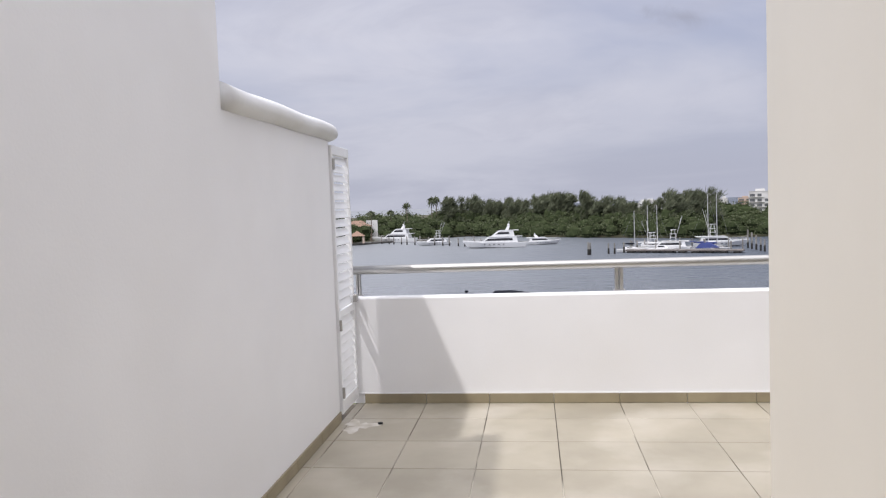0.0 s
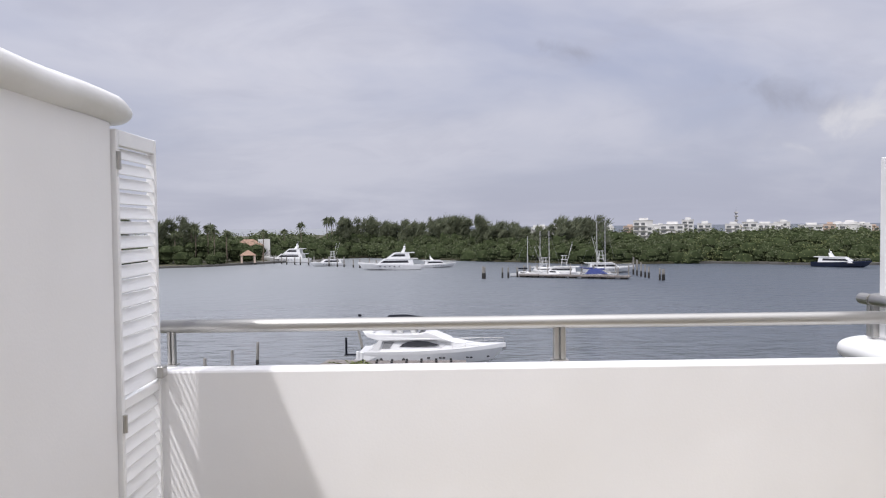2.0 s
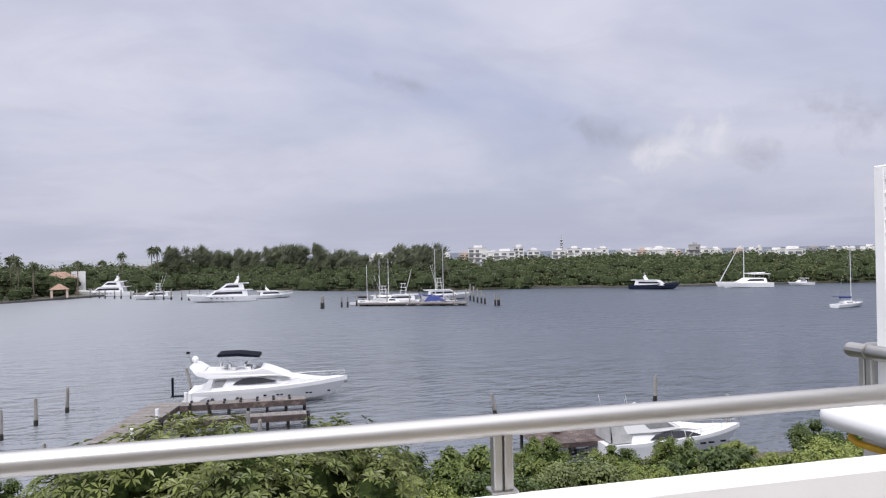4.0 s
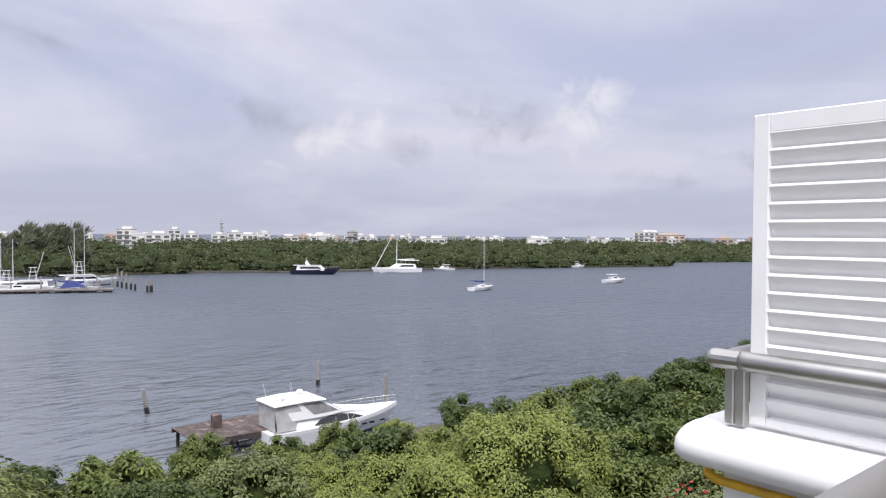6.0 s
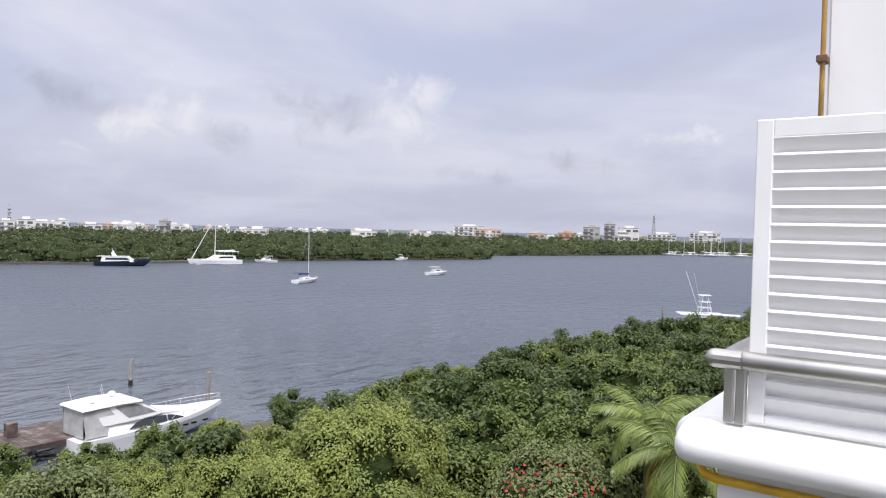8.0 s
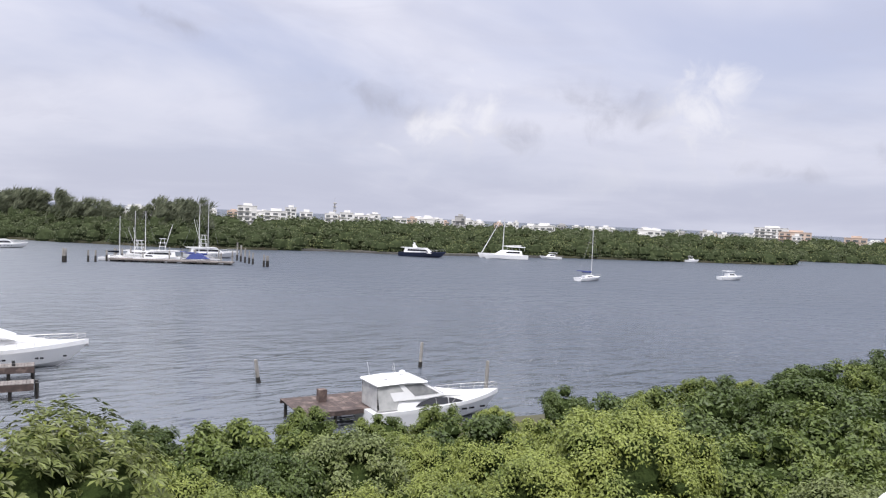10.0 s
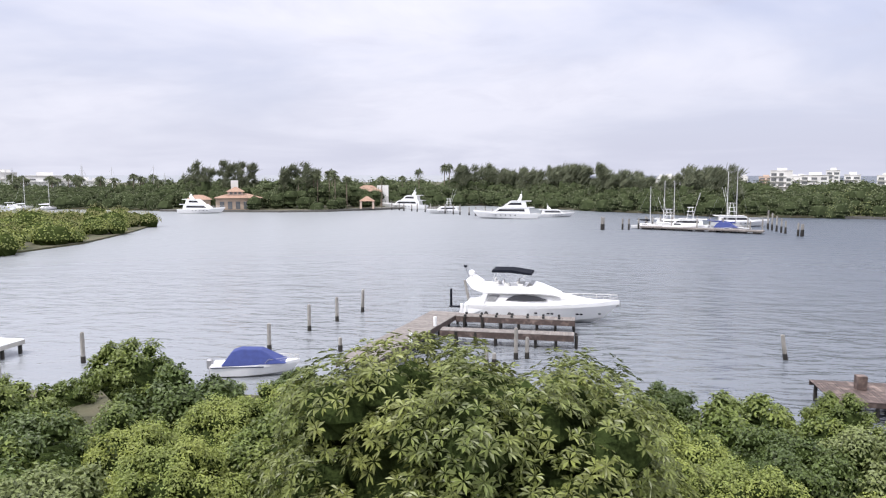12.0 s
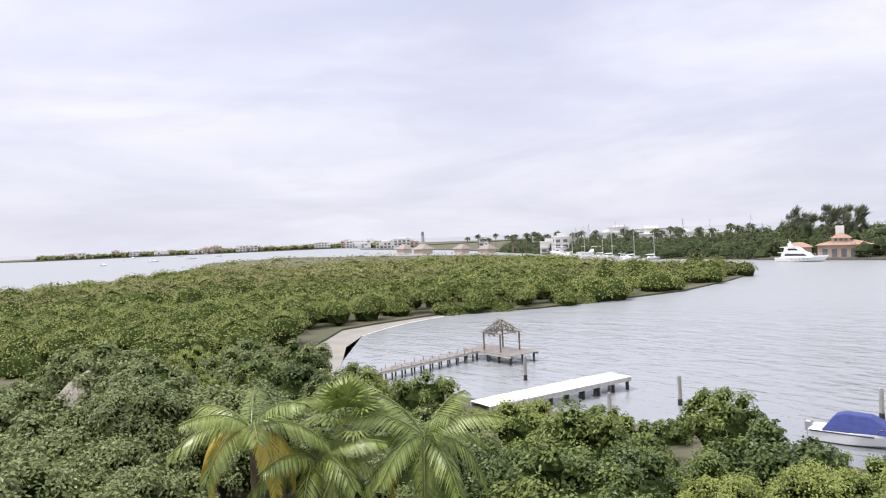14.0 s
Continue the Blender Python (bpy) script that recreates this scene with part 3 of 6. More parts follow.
NEAR_BANK = [(-140, -200), (-140, -20), (-90, 18), (-72, 33), (-60, 36), (-46, 39), (-30, 42), (-18, 43), (-5, 43), (10, 43), (22, 41), (34, 41), (48, 39), (62, 36), (90, 36), (110, 26), (140, 0), (160, -200)]
SHORE_LINE = [(-64, 32), (-67, 34.2), (-72.5, 39.8), (-77.4, 42.9), (-87.4, 48.9), (-95.7, 56.3), (-100.2, 63.3), (-103.4, 69.9), (-106, 79.9)]
BUSH_LINE = [(-66.8, 28.4), (-71.9, 32.2), (-75.6, 34.5), (-85.9, 41.1), (-95.2, 49.7), (-103.5, 57), (-105.5, 65), (-107.5, 79)]
ISLAND = BUSH_LINE + [ (-99, 98), (-97, 118), (-96, 140), (-103, 170), (-110, 191), (-118, 201), (-150, 225), (-200, 240),
          (-300, 290), (-420, 320), (-640, 290), (-600, 200), (-420, 130), (-330, 60), (-300, -20), (-200, -60), (-140, -20), (-90, 14)]


def bank(name, pts, label, material="soil", top=GROUND):
    return structure(link(name, prism(pts, WATER - 1.0, top), material), label, "ground")


bank("ground_far", FAR_SHORE + [(1500, 900), (0, 1250), (-900, 900)], "dark wooded ground along the far shore")
bank("ground", NEAR_BANK, "dark soil under the trees of the near bank")
bank("ground_island", ISLAND, "low mangrove ground across the cove", top=WATER + 0.35)


# ---- vegetation ----
def leaf_arrays(rng, pts, nrm, length, width, droop=0.2, spread=0.8):
    """Rhombic leaves at pts: each four corners and two folded halves."""
    n = len(pts)
    # the blade's face looks outwards and up, its tip any way round
    face = nrm + np.array((0, 0, 0.45)) + rng.normal(0, 0.55 * spread, (n, 3))
    face /= np.linalg.norm(face, axis=1, keepdims=True)
    d = np.cross(face, rng.normal(0, 1, (n, 3))) + face * 0.25
    d /= np.linalg.norm(d, axis=1, keepdims=True)
    side = np.cross(d, face)
    side /= np.linalg.norm(side, axis=1, keepdims=True)
    ln = (length * rng.uniform(0.7, 1.25, n))[:, None]
    wd = (width * rng.uniform(0.75, 1.2, n))[:, None]
    tip = pts + d * ln
    tip[:, 2] -= droop * ln[:, 0]
    mid = pts + d * ln * 0.5
    v = np.stack([pts, mid + side * wd / 2, tip, mid - side * wd / 2], 1).reshape(-1, 3)
    f = np.arange(n * 4).reshape(n, 4)
    return v, f


def ball_arrays(rng, centre, r, squash=0.85, seg=7, rings=4):
    v, f = [], []
    for i in range(rings + 1):
        a = math.pi * i / rings
        for j in range(seg):
            b = 2 * math.pi * (j + 0.5 * (i % 2)) / seg
            k = r * rng.uniform(0.85, 1.1)
            v.append((centre[0] + k * math.sin(a) * math.cos(b), centre[1] + k * math.sin(a) * math.sin(b), centre[2] + k * squash * math.cos(a)))
    for i in range(rings):
        for j in range(seg):
            f.append((i * seg + j, (i + 1) * seg + j, (i + 1) * seg + (j + 1) % seg, i * seg + (j + 1) % seg))
    return np.array(v), np.array(f)


def mesh_of(name, chunks, mats):
    """chunks: (verts, quads, material index)."""
    vs, fs, mi, base = [], [], [], 0
    for v, f, m in chunks:
        vs.append(v)
        fs.append(f + base)
        mi.append(np.full(len(f), m))
        base += len(v)
    V, Fq, I = np.concatenate(vs), np.concatenate(fs), np.concatenate(mi)
    me = bpy.data.meshes.new(name)
    me.from_pydata(V.tolist(), [], Fq.tolist())
    for k in mats:
        me.materials.append(M[k])
    me.polygons.foreach_set("material_index", I.astype(np.int32))
    me.update()
    return me


def crown_chunks(rng, radii, lumps, leaves, lump_r, length, width, low=-0.35, droop=0.25, spread=0.8):
    ch, cs = [], []
    while len(cs) < lumps:
        d = rng.normal(0, 1, 3)
        d /= np.linalg.norm(d)
        if d[2] < low:
            continue
        k = rng.uniform(0.70, 1.0)
        cs.append((d * np.array(radii) * k, lump_r * rng.uniform(0.7, 1.25)))
    # dark balls behind the leaves, coloured as the crown's inner shade
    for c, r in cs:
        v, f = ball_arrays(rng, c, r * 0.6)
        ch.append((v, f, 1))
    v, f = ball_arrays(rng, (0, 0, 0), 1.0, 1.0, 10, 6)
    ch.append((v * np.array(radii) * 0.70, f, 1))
    per = leaves // lumps
    for c, r in cs:
        d = rng.normal(0, 1, (per, 3)) + c / np.linalg.norm(c) * 0.9
        d[:, 2] += 0.25
        d /= np.linalg.norm(d, axis=1, keepdims=True)
        p = c + d * r * rng.uniform(0.6, 1.12, (per, 1))
        v, f = leaf_arrays(rng, p, d, length, width, droop, spread)
        ch.append((v, f, 0))
    return ch


def trunk_mesh(rng, height, r, spread, limbs=5):
    bm = bmesh.new()
    p, q = Vector((0, 0, -0.3)), Vector((rng.uniform(-.2, .2), rng.uniform(-.2, .2), height * 0.45))
    tube(bm, p, q, r, r * 0.75)
    for i in range(limbs):
        a = 2 * math.pi * (i + rng.uniform(-.3, .3)) / limbs
        m = q + Vector((math.cos(a) * spread * 0.4, math.sin(a) * spread * 0.4, height * 0.25))
        e = q + Vector((math.cos(a) * spread * 0.75, math.sin(a) * spread * 0.75, height * rng.uniform(0.38, 0.5)))
        tube(bm, q, m, r * 0.5, r * 0.33, 6)
        tube(bm, m, e, r * 0.33, r * 0.1, 6)
    return bm


def broad_tree(seed, name, leaf, radii, height, lumps, leaves, lump_r, length, width, label, category="tree", **kw):
    """Origin at the foot; the crown's top is at height."""
    rng = np.random.default_rng(seed)
    g = empty(name)
    part("trunk", trunk_mesh(rng, height - radii[2], 0.16 + 0.02 * radii[0], radii[0]), "bark", g)
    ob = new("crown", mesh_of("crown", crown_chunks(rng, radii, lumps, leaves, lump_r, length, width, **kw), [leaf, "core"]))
    ob.parent = g
    ob.location.z = height - radii[2] - 0.55
    tagged(g, label, category)
    return g


def almond_tree(seed):
    rng = np.random.default_rng(seed)
    g = empty("almond_tree")
    radii = np.array((5.3, 4.3, 4.4))
    height = 10.6
    part("trunk", trunk_mesh(rng, height - 4.2, 0.3, 4.0, 7), "bark", g)
    ch = []
    cs = []
    while len(cs) < 62:
        d = rng.normal(0, 1, 3)
        d /= np.linalg.norm(d)
        if d[2] > -0.35:
            cs.append((d * radii * rng.uniform(0.70, 0.9), rng.uniform(0.95, 1.5)))
    # filler balls whose near-black colour stands in for shade under the rosettes
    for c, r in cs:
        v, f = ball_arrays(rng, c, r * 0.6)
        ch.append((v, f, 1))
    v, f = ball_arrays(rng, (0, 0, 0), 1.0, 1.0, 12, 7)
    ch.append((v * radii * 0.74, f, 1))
    for c, r in cs:
        n = 60
        d = rng.normal(0, 1, (n, 3)) + c / np.linalg.norm(c)
        d[:, 2] += 0.35
        d /= np.linalg.norm(d, axis=1, keepdims=True)
        p = c + d * r * rng.uniform(0.7, 1.1, (n, 1))
        axis = d + rng.normal(0, 0.2, (n, 3))
        axis[:, 2] += 0.7
        axis /= np.linalg.norm(axis, axis=1, keepdims=True)
        u = np.cross(axis, rng.normal(0, 1, (n, 3)))
        u /= np.linalg.norm(u, axis=1, keepdims=True)
        w = np.cross(axis, u)
        for k in range(8):
            a = 2 * math.pi * k / 8 + rng.uniform(-.25, .25, n)
            out = u * np.cos(a)[:, None] + w * np.sin(a)[:, None] + axis * rng.uniform(0.05, 0.45, (n, 1))
            out /= np.linalg.norm(out, axis=1, keepdims=True)
            sd = np.cross(out, axis)
            sd /= np.linalg.norm(sd, axis=1, keepdims=True)
            ln = rng.uniform(0.18, 0.29, (n, 1))
            tip = p + out * ln
            tip[:, 2] -= 0.05
            mid = p + out * ln * 0.62
            v = np.stack([p + out * 0.02, mid + sd * ln * 0.145, tip, mid - sd * ln * 0.145], 1).reshape(-1, 3)
            ch.append((v, np.arange(n * 4).reshape(n, 4), 0))
    ob = new("crown", mesh_of("crown", ch, ["leaf_almond", "core"]))
    ob.parent = g
    ob.location.z = height - 4.4
    return tagged(g, "broad dense tree with rosettes of glossy green leaves", "tree")


def frond_mesh(rng, length, droop, leaf="leaf_palm", n=44):
    """A feather frond along local x, arching down, with two rows of hanging leaflets."""
    bm = bmesh.new()
    rise = rng.uniform(0.25, 0.5)
    pt = lambda s: Vector((length * s * (1 - 0.22 * s * droop), 0, length * (rise * s - (0.35 + 0.55 * droop) * s * s)))
    pipe(bm, [pt(i / 8) for i in range(9)], 0.022, 5)
    for i in range(n):
        s = 0.10 + 0.9 * i / n
        p, q = pt(s), pt(min(1, s + 0.02))
        d = (q - p).normalized()
        ll = length * 0.27 * (math.sin(math.pi * (0.12 + 0.82 * s)) ** 0.6) * rng.uniform(0.85, 1.1)
        for e in (-1, 1):
            o = (Vector((0, e, 0)) + d * 0.75 + Vector((0, 0, -0.55 - 0.5 * rng.uniform()))).normalized()
            sd = d.cross(o).cross(o).normalized() * 0.028
            v = [bm.verts.new(p), bm.verts.new(p + o * ll * 0.5 + sd), bm.verts.new(p + o * ll + Vector((0, 0, -0.16 * ll))), bm.verts.new(p + o * ll * 0.5 - sd)]
            bm.faces.new(v)
    me = bpy.data.meshes.new("frond")
    bm.to_mesh(me)
    bm.free()
    me.materials.append(M[leaf])
    return me


def coconut_palm(seed, m, height, length, count=17, yellow=3, label="green coconut palm with arching feather fronds"):
    rng = np.random.default_rng(seed)
    g = empty("palm_tree", m)
    bm = bmesh.new()
    pts = [(0.25 * math.sin(2.0 * i / 8), 0, height * i / 8) for i in range(9)]
    pipe(bm, pts, 0.13, 9)
    part("trunk", bm, "bark", g)
    kinds = [frond_mesh(rng, length, d) for d in (0.25, 0.6, 1.0)]
    dry = frond_mesh(rng, length * 0.95, 1.15, "leaf_dry")
    top = Vector(pts[-1])
    for i in range(count):
        lift = 1 - i / count
        ob = new("frond", dry if i >= count - yellow else kinds[min(2, int(3 * i / count))])
        ob.parent = g
        ob.matrix_basis = Matrix.Translation(top) @ Matrix.Rotation(i * 2.4 + rng.uniform(-.2, .2), 4, "Z") @ Matrix.Rotation(radians(-58 * lift + 26), 4, "Y")
        if i >= count - yellow:
            ob["label"] = "yellowing dry frond"
    return tagged(g, label, "palm", "coconut palms")


def fan_palm(seed, m, height):
    rng = np.random.default_rng(seed)
    g = empty("fan_palm", m)
    part("trunk", pipe(bmesh.new(), [(0, 0, 0), (0.05, 0, height / 2), (0, 0, height)], 0.14, 9), "bark", g)
    bm = bmesh.new()
    tube(bm, (0, 0, 0), (1.0, 0, 0.1), 0.015, 0.012, 5)
    for i in range(26):
        a = radians(-115 + 230 * i / 25)
        d = Vector((math.cos(a), math.sin(a), 0.10 + 0.18 * (i % 2)))
        s = Vector((-math.sin(a), math.cos(a), 0)) * 0.055
        c = Vector((1.0, 0, 0.1))
        ll = 0.85 * rng.uniform(0.85, 1.05)
        bm.faces.new([bm.verts.new(c), bm.verts.new(c + d * ll * 0.55 + s), bm.verts.new(c + d * ll + Vector((0, 0, -0.22))), bm.verts.new(c + d * ll * 0.55 - s)])
    me = bpy.data.meshes.new("fan")
    bm.to_mesh(me)
    bm.free()
    me.materials.append(M["leaf_palm"])
    for i in range(16):
        ob = new("frond", me)
        ob.parent = g
        ob.matrix_basis = Matrix.Translation((0, 0, height)) @ Matrix.Rotation(i * 2.4, 4, "Z") @ Matrix.Rotation(radians(-75 + 100 * i / 16), 4, "Y")
    return tagged(g, "fan palm with stiff folded green leaves", "palm")


def near_bank_trees():
    rng = np.random.default_rng(11)
    kinds = []
    looks = (("leaf_mangrove", "rounded mangrove tree with dense green leaves"), ("leaf_mangrove", "rounded mangrove tree with dense green leaves"),
                                       ("leaf_lime", "bushy tree with light yellow-green leaves"), ("leaf_dark", "bushy tree with dark green leaves"),
                                       ("leaf_lime", "bushy tree with light yellow-green leaves"), ("leaf_deep", "bushy tree with deep green leaves"))
    for i in range(12):
        leaf, label = looks[i % 6]
        count, ll = (11500, 0.155) if i < 6 else (5200, 0.23)
        if leaf == "leaf_lime":
            count, ll = int(count * 1.5), ll * 0.76
        rr = (rng.uniform(2.3, 2.9), rng.uniform(2.2, 2.8), rng.uniform(1.8, 2.4))
        g = broad_tree(50 + i, "bank_tree", leaf, rr, 5.2, 50 if i < 6 else 36, count, 0.60, ll, ll * 0.55, label)
        g["group"] = "trees on the near bank"
        kinds.append(g)
    used = set()

    def put(kind, x, y, top, scale=1.0, rz=None):
        s = scale
        z = top - 5.2 * s
        m = Matrix.Translation((x, y, z)) @ Matrix.Rotation(rng.uniform(0, 6.3) if rz is None else rz, 4, "Z") @ Matrix.Diagonal((s, s, s, 1))
        if math.hypot(x, y) > 37:
            kind += 6
        if kind not in used:
            used.add(kind)
            kinds[kind].matrix_basis = m
            return kinds[kind]
        return copy_thing(kinds[kind], m)

    def foot_ok(x, y):
        return not (-6.2 < x < 6.6 and 11.5 < y < 21.5) and not (-25 < x < -14 and 5 < y < 17)

    # trees along the water, then the rows behind
    edge = [(-72, 22, -9.9), (-66, 25, -10.2), (-60, 27, -10.4), (-54, 28, -9.9), (-48.5, 27.5, -8.1), (-43, 30, -10.3), (-38, 32, -10.3), (-33.5, 33, -10.4), (-29, 33.5, -9.7), (-25.5, 34, -9.3),
            (-16.5, 34.5, -9.2), (-12, 36, -9.0), (-7, 36.5, -8.9), (-2, 36, -9.2), (3, 35, -9.3), (7.5, 34.5, -9.1), (12, 36, -9.6), (16, 35.5, -9.6), (19.5, 31.5, -8.9), (24, 31, -9.3),
            (28.5, 31, -8.9), (33, 29.5, -8.8), (38, 30, -8.8), (43, 29, -8.5), (48, 29, -8.5), (53, 29.5, -8.6), (59, 30, -8.6), (65, 30.5, -8.5), (71, 29.5, -8.0), (77, 28, -8.0), (83, 26, -8.3), (90, 24, -8.6), (97, 21, -9.0), (104, 18, -9.2)]
    for i, (x, y, top) in enumerate(edge):
        put((i * 5 + (i // 3)) % 6 if x < 30 else (0, 5, 1, 5)[i % 4], x, y, top, 1.0 + 0.12 * math.sin(i * 2.1))
    for i, (x, y, top) in enumerate(((22, 38.2, -10.2), (26, 38.0, -10.5), (30, 37.4, -10.2), (34.5, 36, -9.8), (40, 34.5, -9.6), (46, 34, -9.5), (-17.5, 41, -10.7), (-22, 41.5, -10.9), (-27, 40, -10.9), (-32, 39, -11.2), (-37, 37, -11.3), (-12.5, 41, -10.6), (-7.5, 41, -10.4), (-2, 40.5, -10.5), (4, 40.5, -10.4), (9, 40, -10.3), (14, 40, -10.3), (18, 40, -10.3), (52, 34, -9.5), (58, 33.5, -9.4))):
        put((0, 1, 4, 5)[i % 4], x, y, top, 0.62)
    t = put(1, -20.6, 36.0, -7.9, 0.85)
    t["label"] = "taller mangrove tree standing above its neighbours"
    for j, (yy, drop) in enumerate(((28.5, 0.3), (23.5, 0.7), (18.0, 1.0), (12.5, 0.9), (7.0, 0.6))):
        x = -74 + (j % 2) * 2.4
        while x < 100:
            xx, y2 = x + rng.uniform(-1.2, 1.2), yy + rng.uniform(-1.3, 1.3)
            if x > 30:
                y2 = yy * 0.86 - 1.5
            far_side = (abs(x) > 45 and j > 3) or math.hypot(xx, y2) < 18.5 or (j > 1 and (x > 72 or x < -62))
            if foot_ok(xx, y2) and not far_side:
                top = -8.1 + 0.5 * rng.normal() + (0.25 if x > 35 else 0) - (0.8 if j > 2 else 0) + (0.25 * j if x > 12 else 0)
                k = int(rng.integers(0, 6))
                if x < -22 and y2 < 16:
                    k, top = 3, -6.3 + 0.4 * rng.normal()
                if x > 34:
                    k = int(rng.choice((0, 1, 5, 5, 5)))
                put(k, xx, y2, top, rng.uniform(0.92, 1.25))
            x += 4.6 + (1.2 if abs(x) > 45 else 0)
    for x, y, top in ((-58, 6, -8.0), (-40, 3, -6.9), (-34, 5, -6.6), (-29, 2, -6.2), (-64, 12, -9.6), (-47, 1, -8.0), (-46, -1, -7.0), (-36, -3, -6.4), (-27, -3, -6.0), (-58, -3, -8), (-70, 4, -9), (-68, 16, -9.2), (-78, 10, -9), (-78, 20, -9.4)):
        put(3 if x > -45 else (0, 3, 1)[int(-x) % 3], x, y, top, 1.25)
    # pale airy trees nearer the house
    for x, y, top, s in ((8.4, 22.0, -6.4, 0.95), (17.0, 17.6, -5.2, 1.0), (20.6, 18.0, -4.7, 1.2), (24.5, 20.5, -5.4, 1.1), (-9.0, 20.0, -6.0, 1.0), (-12.5, 23.5, -6.9, 1.0)):
        put(2 if x < 19 else 4, x, y, top, s)
    for k in set(range(12)) - used:
        for o in (*kinds[k].children, kinds[k]):
            bpy.data.objects.remove(o)
    a = almond_tree(7)
    a.location = (0.6, 17.2, -13.0)


near_bank_trees()
for i, (x, y, top, ln, rz) in enumerate(((-21.2, 9.0, -4.6, 3.0, 20), (-18.2, 14.5, -5.5, 3.1, 200), (-20.2, 10.9, -6.0, 3.0, 110), (27.6, 8.2, -6.4, 2.8, 40), (30.0, 10.5, -5.9, 2.6, 300))):
    coconut_palm(20 + i, pose(x, y, GROUND, 0, 0, rz), top - GROUND, ln, yellow=5 if i == 0 else 1, label="coconut palm with some yellow hanging fronds" if i == 0 else "green coconut palm with arching feather fronds")
fan_palm(31, pose(-20.4, 12.4, GROUND), 7.7)


def red_bush():
    g = broad_tree(77, "flowering_bush", "leaf_dark", (1.9, 1.9, 1.5), 4.6, 12, 2600, 0.8, 0.16, 0.09, "dark bush dotted with red blossoms", "bush")
    rng = np.random.default_rng(5)
    d = rng.normal(0, 1, (170, 3))
    d[:, 2] = np.abs(d[:, 2])
    d /= np.linalg.norm(d, axis=1, keepdims=True)
    v, f = leaf_arrays(rng, d * np.array((2.1, 2.1, 1.7)) + np.array((0, 0, 3.1)), d, 0.14, 0.12)
    ob = new("blossom", mesh_of("blossom", [(v, f, 0)], ["petal"]))
    ob.parent = g
    g.location = (23.3, 11.2, -11.2)


red_bush()


def inside(x, y, poly):
    c = False
    for (x0, y0), (x1, y1) in zip(poly, poly[1:] + poly[:1]):
        if (y0 > y) != (y1 > y) and x < (x1 - x0) * (y - y0) / (y1 - y0) + x0:
            c = not c
    return c


def along(poly, step):
    for (x0, y0), (x1, y1) in zip(poly, poly[1:]):
        n = max(1, int(math.hypot(x1 - x0, y1 - y0) / step))
        for i in range(n):
            t = i / n
            yield x0 + (x1 - x0) * t, y0 + (y1 - y0) * t


def island_canopy():
    """Mangrove cover of the low island: bushy lumps that close to one canopy."""
    rng = np.random.default_rng(3)
    ch = []
    inner = [(x, y) for x, y in ISLAND]
    def beach(x, y):
        return min(math.hypot(x - p, y - q) for p, q in along(BUSH_LINE, 2.0)) < 2.6

    count = 0
    for ring, (step, d0, d1, r, leaves, ll) in enumerate(((3.9, 0, 150, 2.65, 480, 0.30), (5.4, 150, 235, 3.5, 300, 0.48), (9.0, 235, 420, 6.2, 130, 1.1), (16, 420, 720, 11, 90, 1.9))):
        y = -60.0
        while y < 325:
            x = -650.0
            while x < -60:
                xx, yy = x + rng.uniform(-.5, .5) * step, y + rng.uniform(-.5, .5) * step
                d = math.hypot(xx, yy)
                x += step
                if not (d0 <= d < d1) or not inside(xx, yy, inner) or (d < 150 and beach(xx, yy)):
                    continue
                hump = noise.noise((xx / 40, yy / 40, 0))
                top = WATER + 4.6 + 1.2 * hump + rng.uniform(-.9, .9)
                if ring == 0 and not all(inside(xx + a, yy + b, inner) for a, b in ((3, 0), (-3, 0), (0, 3), (0, -3))):
                    top -= 1.6
                r0, r = r, r * rng.uniform(0.6, 1.35)
                c = (xx, yy, top - r0 * 0.8)
                scrub = d > 185 and noise.noise((xx / 55 + 9, yy / 30, 3)) > -0.12
                # filler ball: gaps in the canopy get their shade from its colour
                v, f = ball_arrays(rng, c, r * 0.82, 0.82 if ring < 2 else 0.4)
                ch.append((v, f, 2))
                n = leaves
                dd = rng.normal(0, 1, (n, 3))
                dd[:, 2] = np.abs(dd[:, 2]) * 0.9 - 0.1
                dd /= np.linalg.norm(dd, axis=1, keepdims=True)
                p = np.array(c) + dd * np.array((r, r, r * (0.85 if ring < 2 else 0.5))) * rng.uniform(0.8, 1.05, (n, 1))
                if ring == 0:
                    p[:, 2] = np.maximum(p[:, 2], WATER + 0.3)
                v, f = leaf_arrays(rng, p, dd, ll, ll * 0.55)
                ch.append((v, f, 1 if scrub else 0))
                r = r0
                count += 1
            y += step
    ob = new("mangrove_canopy", mesh_of("mangrove_canopy", ch, ["leaf_far", "leaf_scrub_haze", "core_pale"]))
    tagged(ob, "dense green mangrove thicket covering the low island", "mangroves", kind="stuff")


island_canopy()


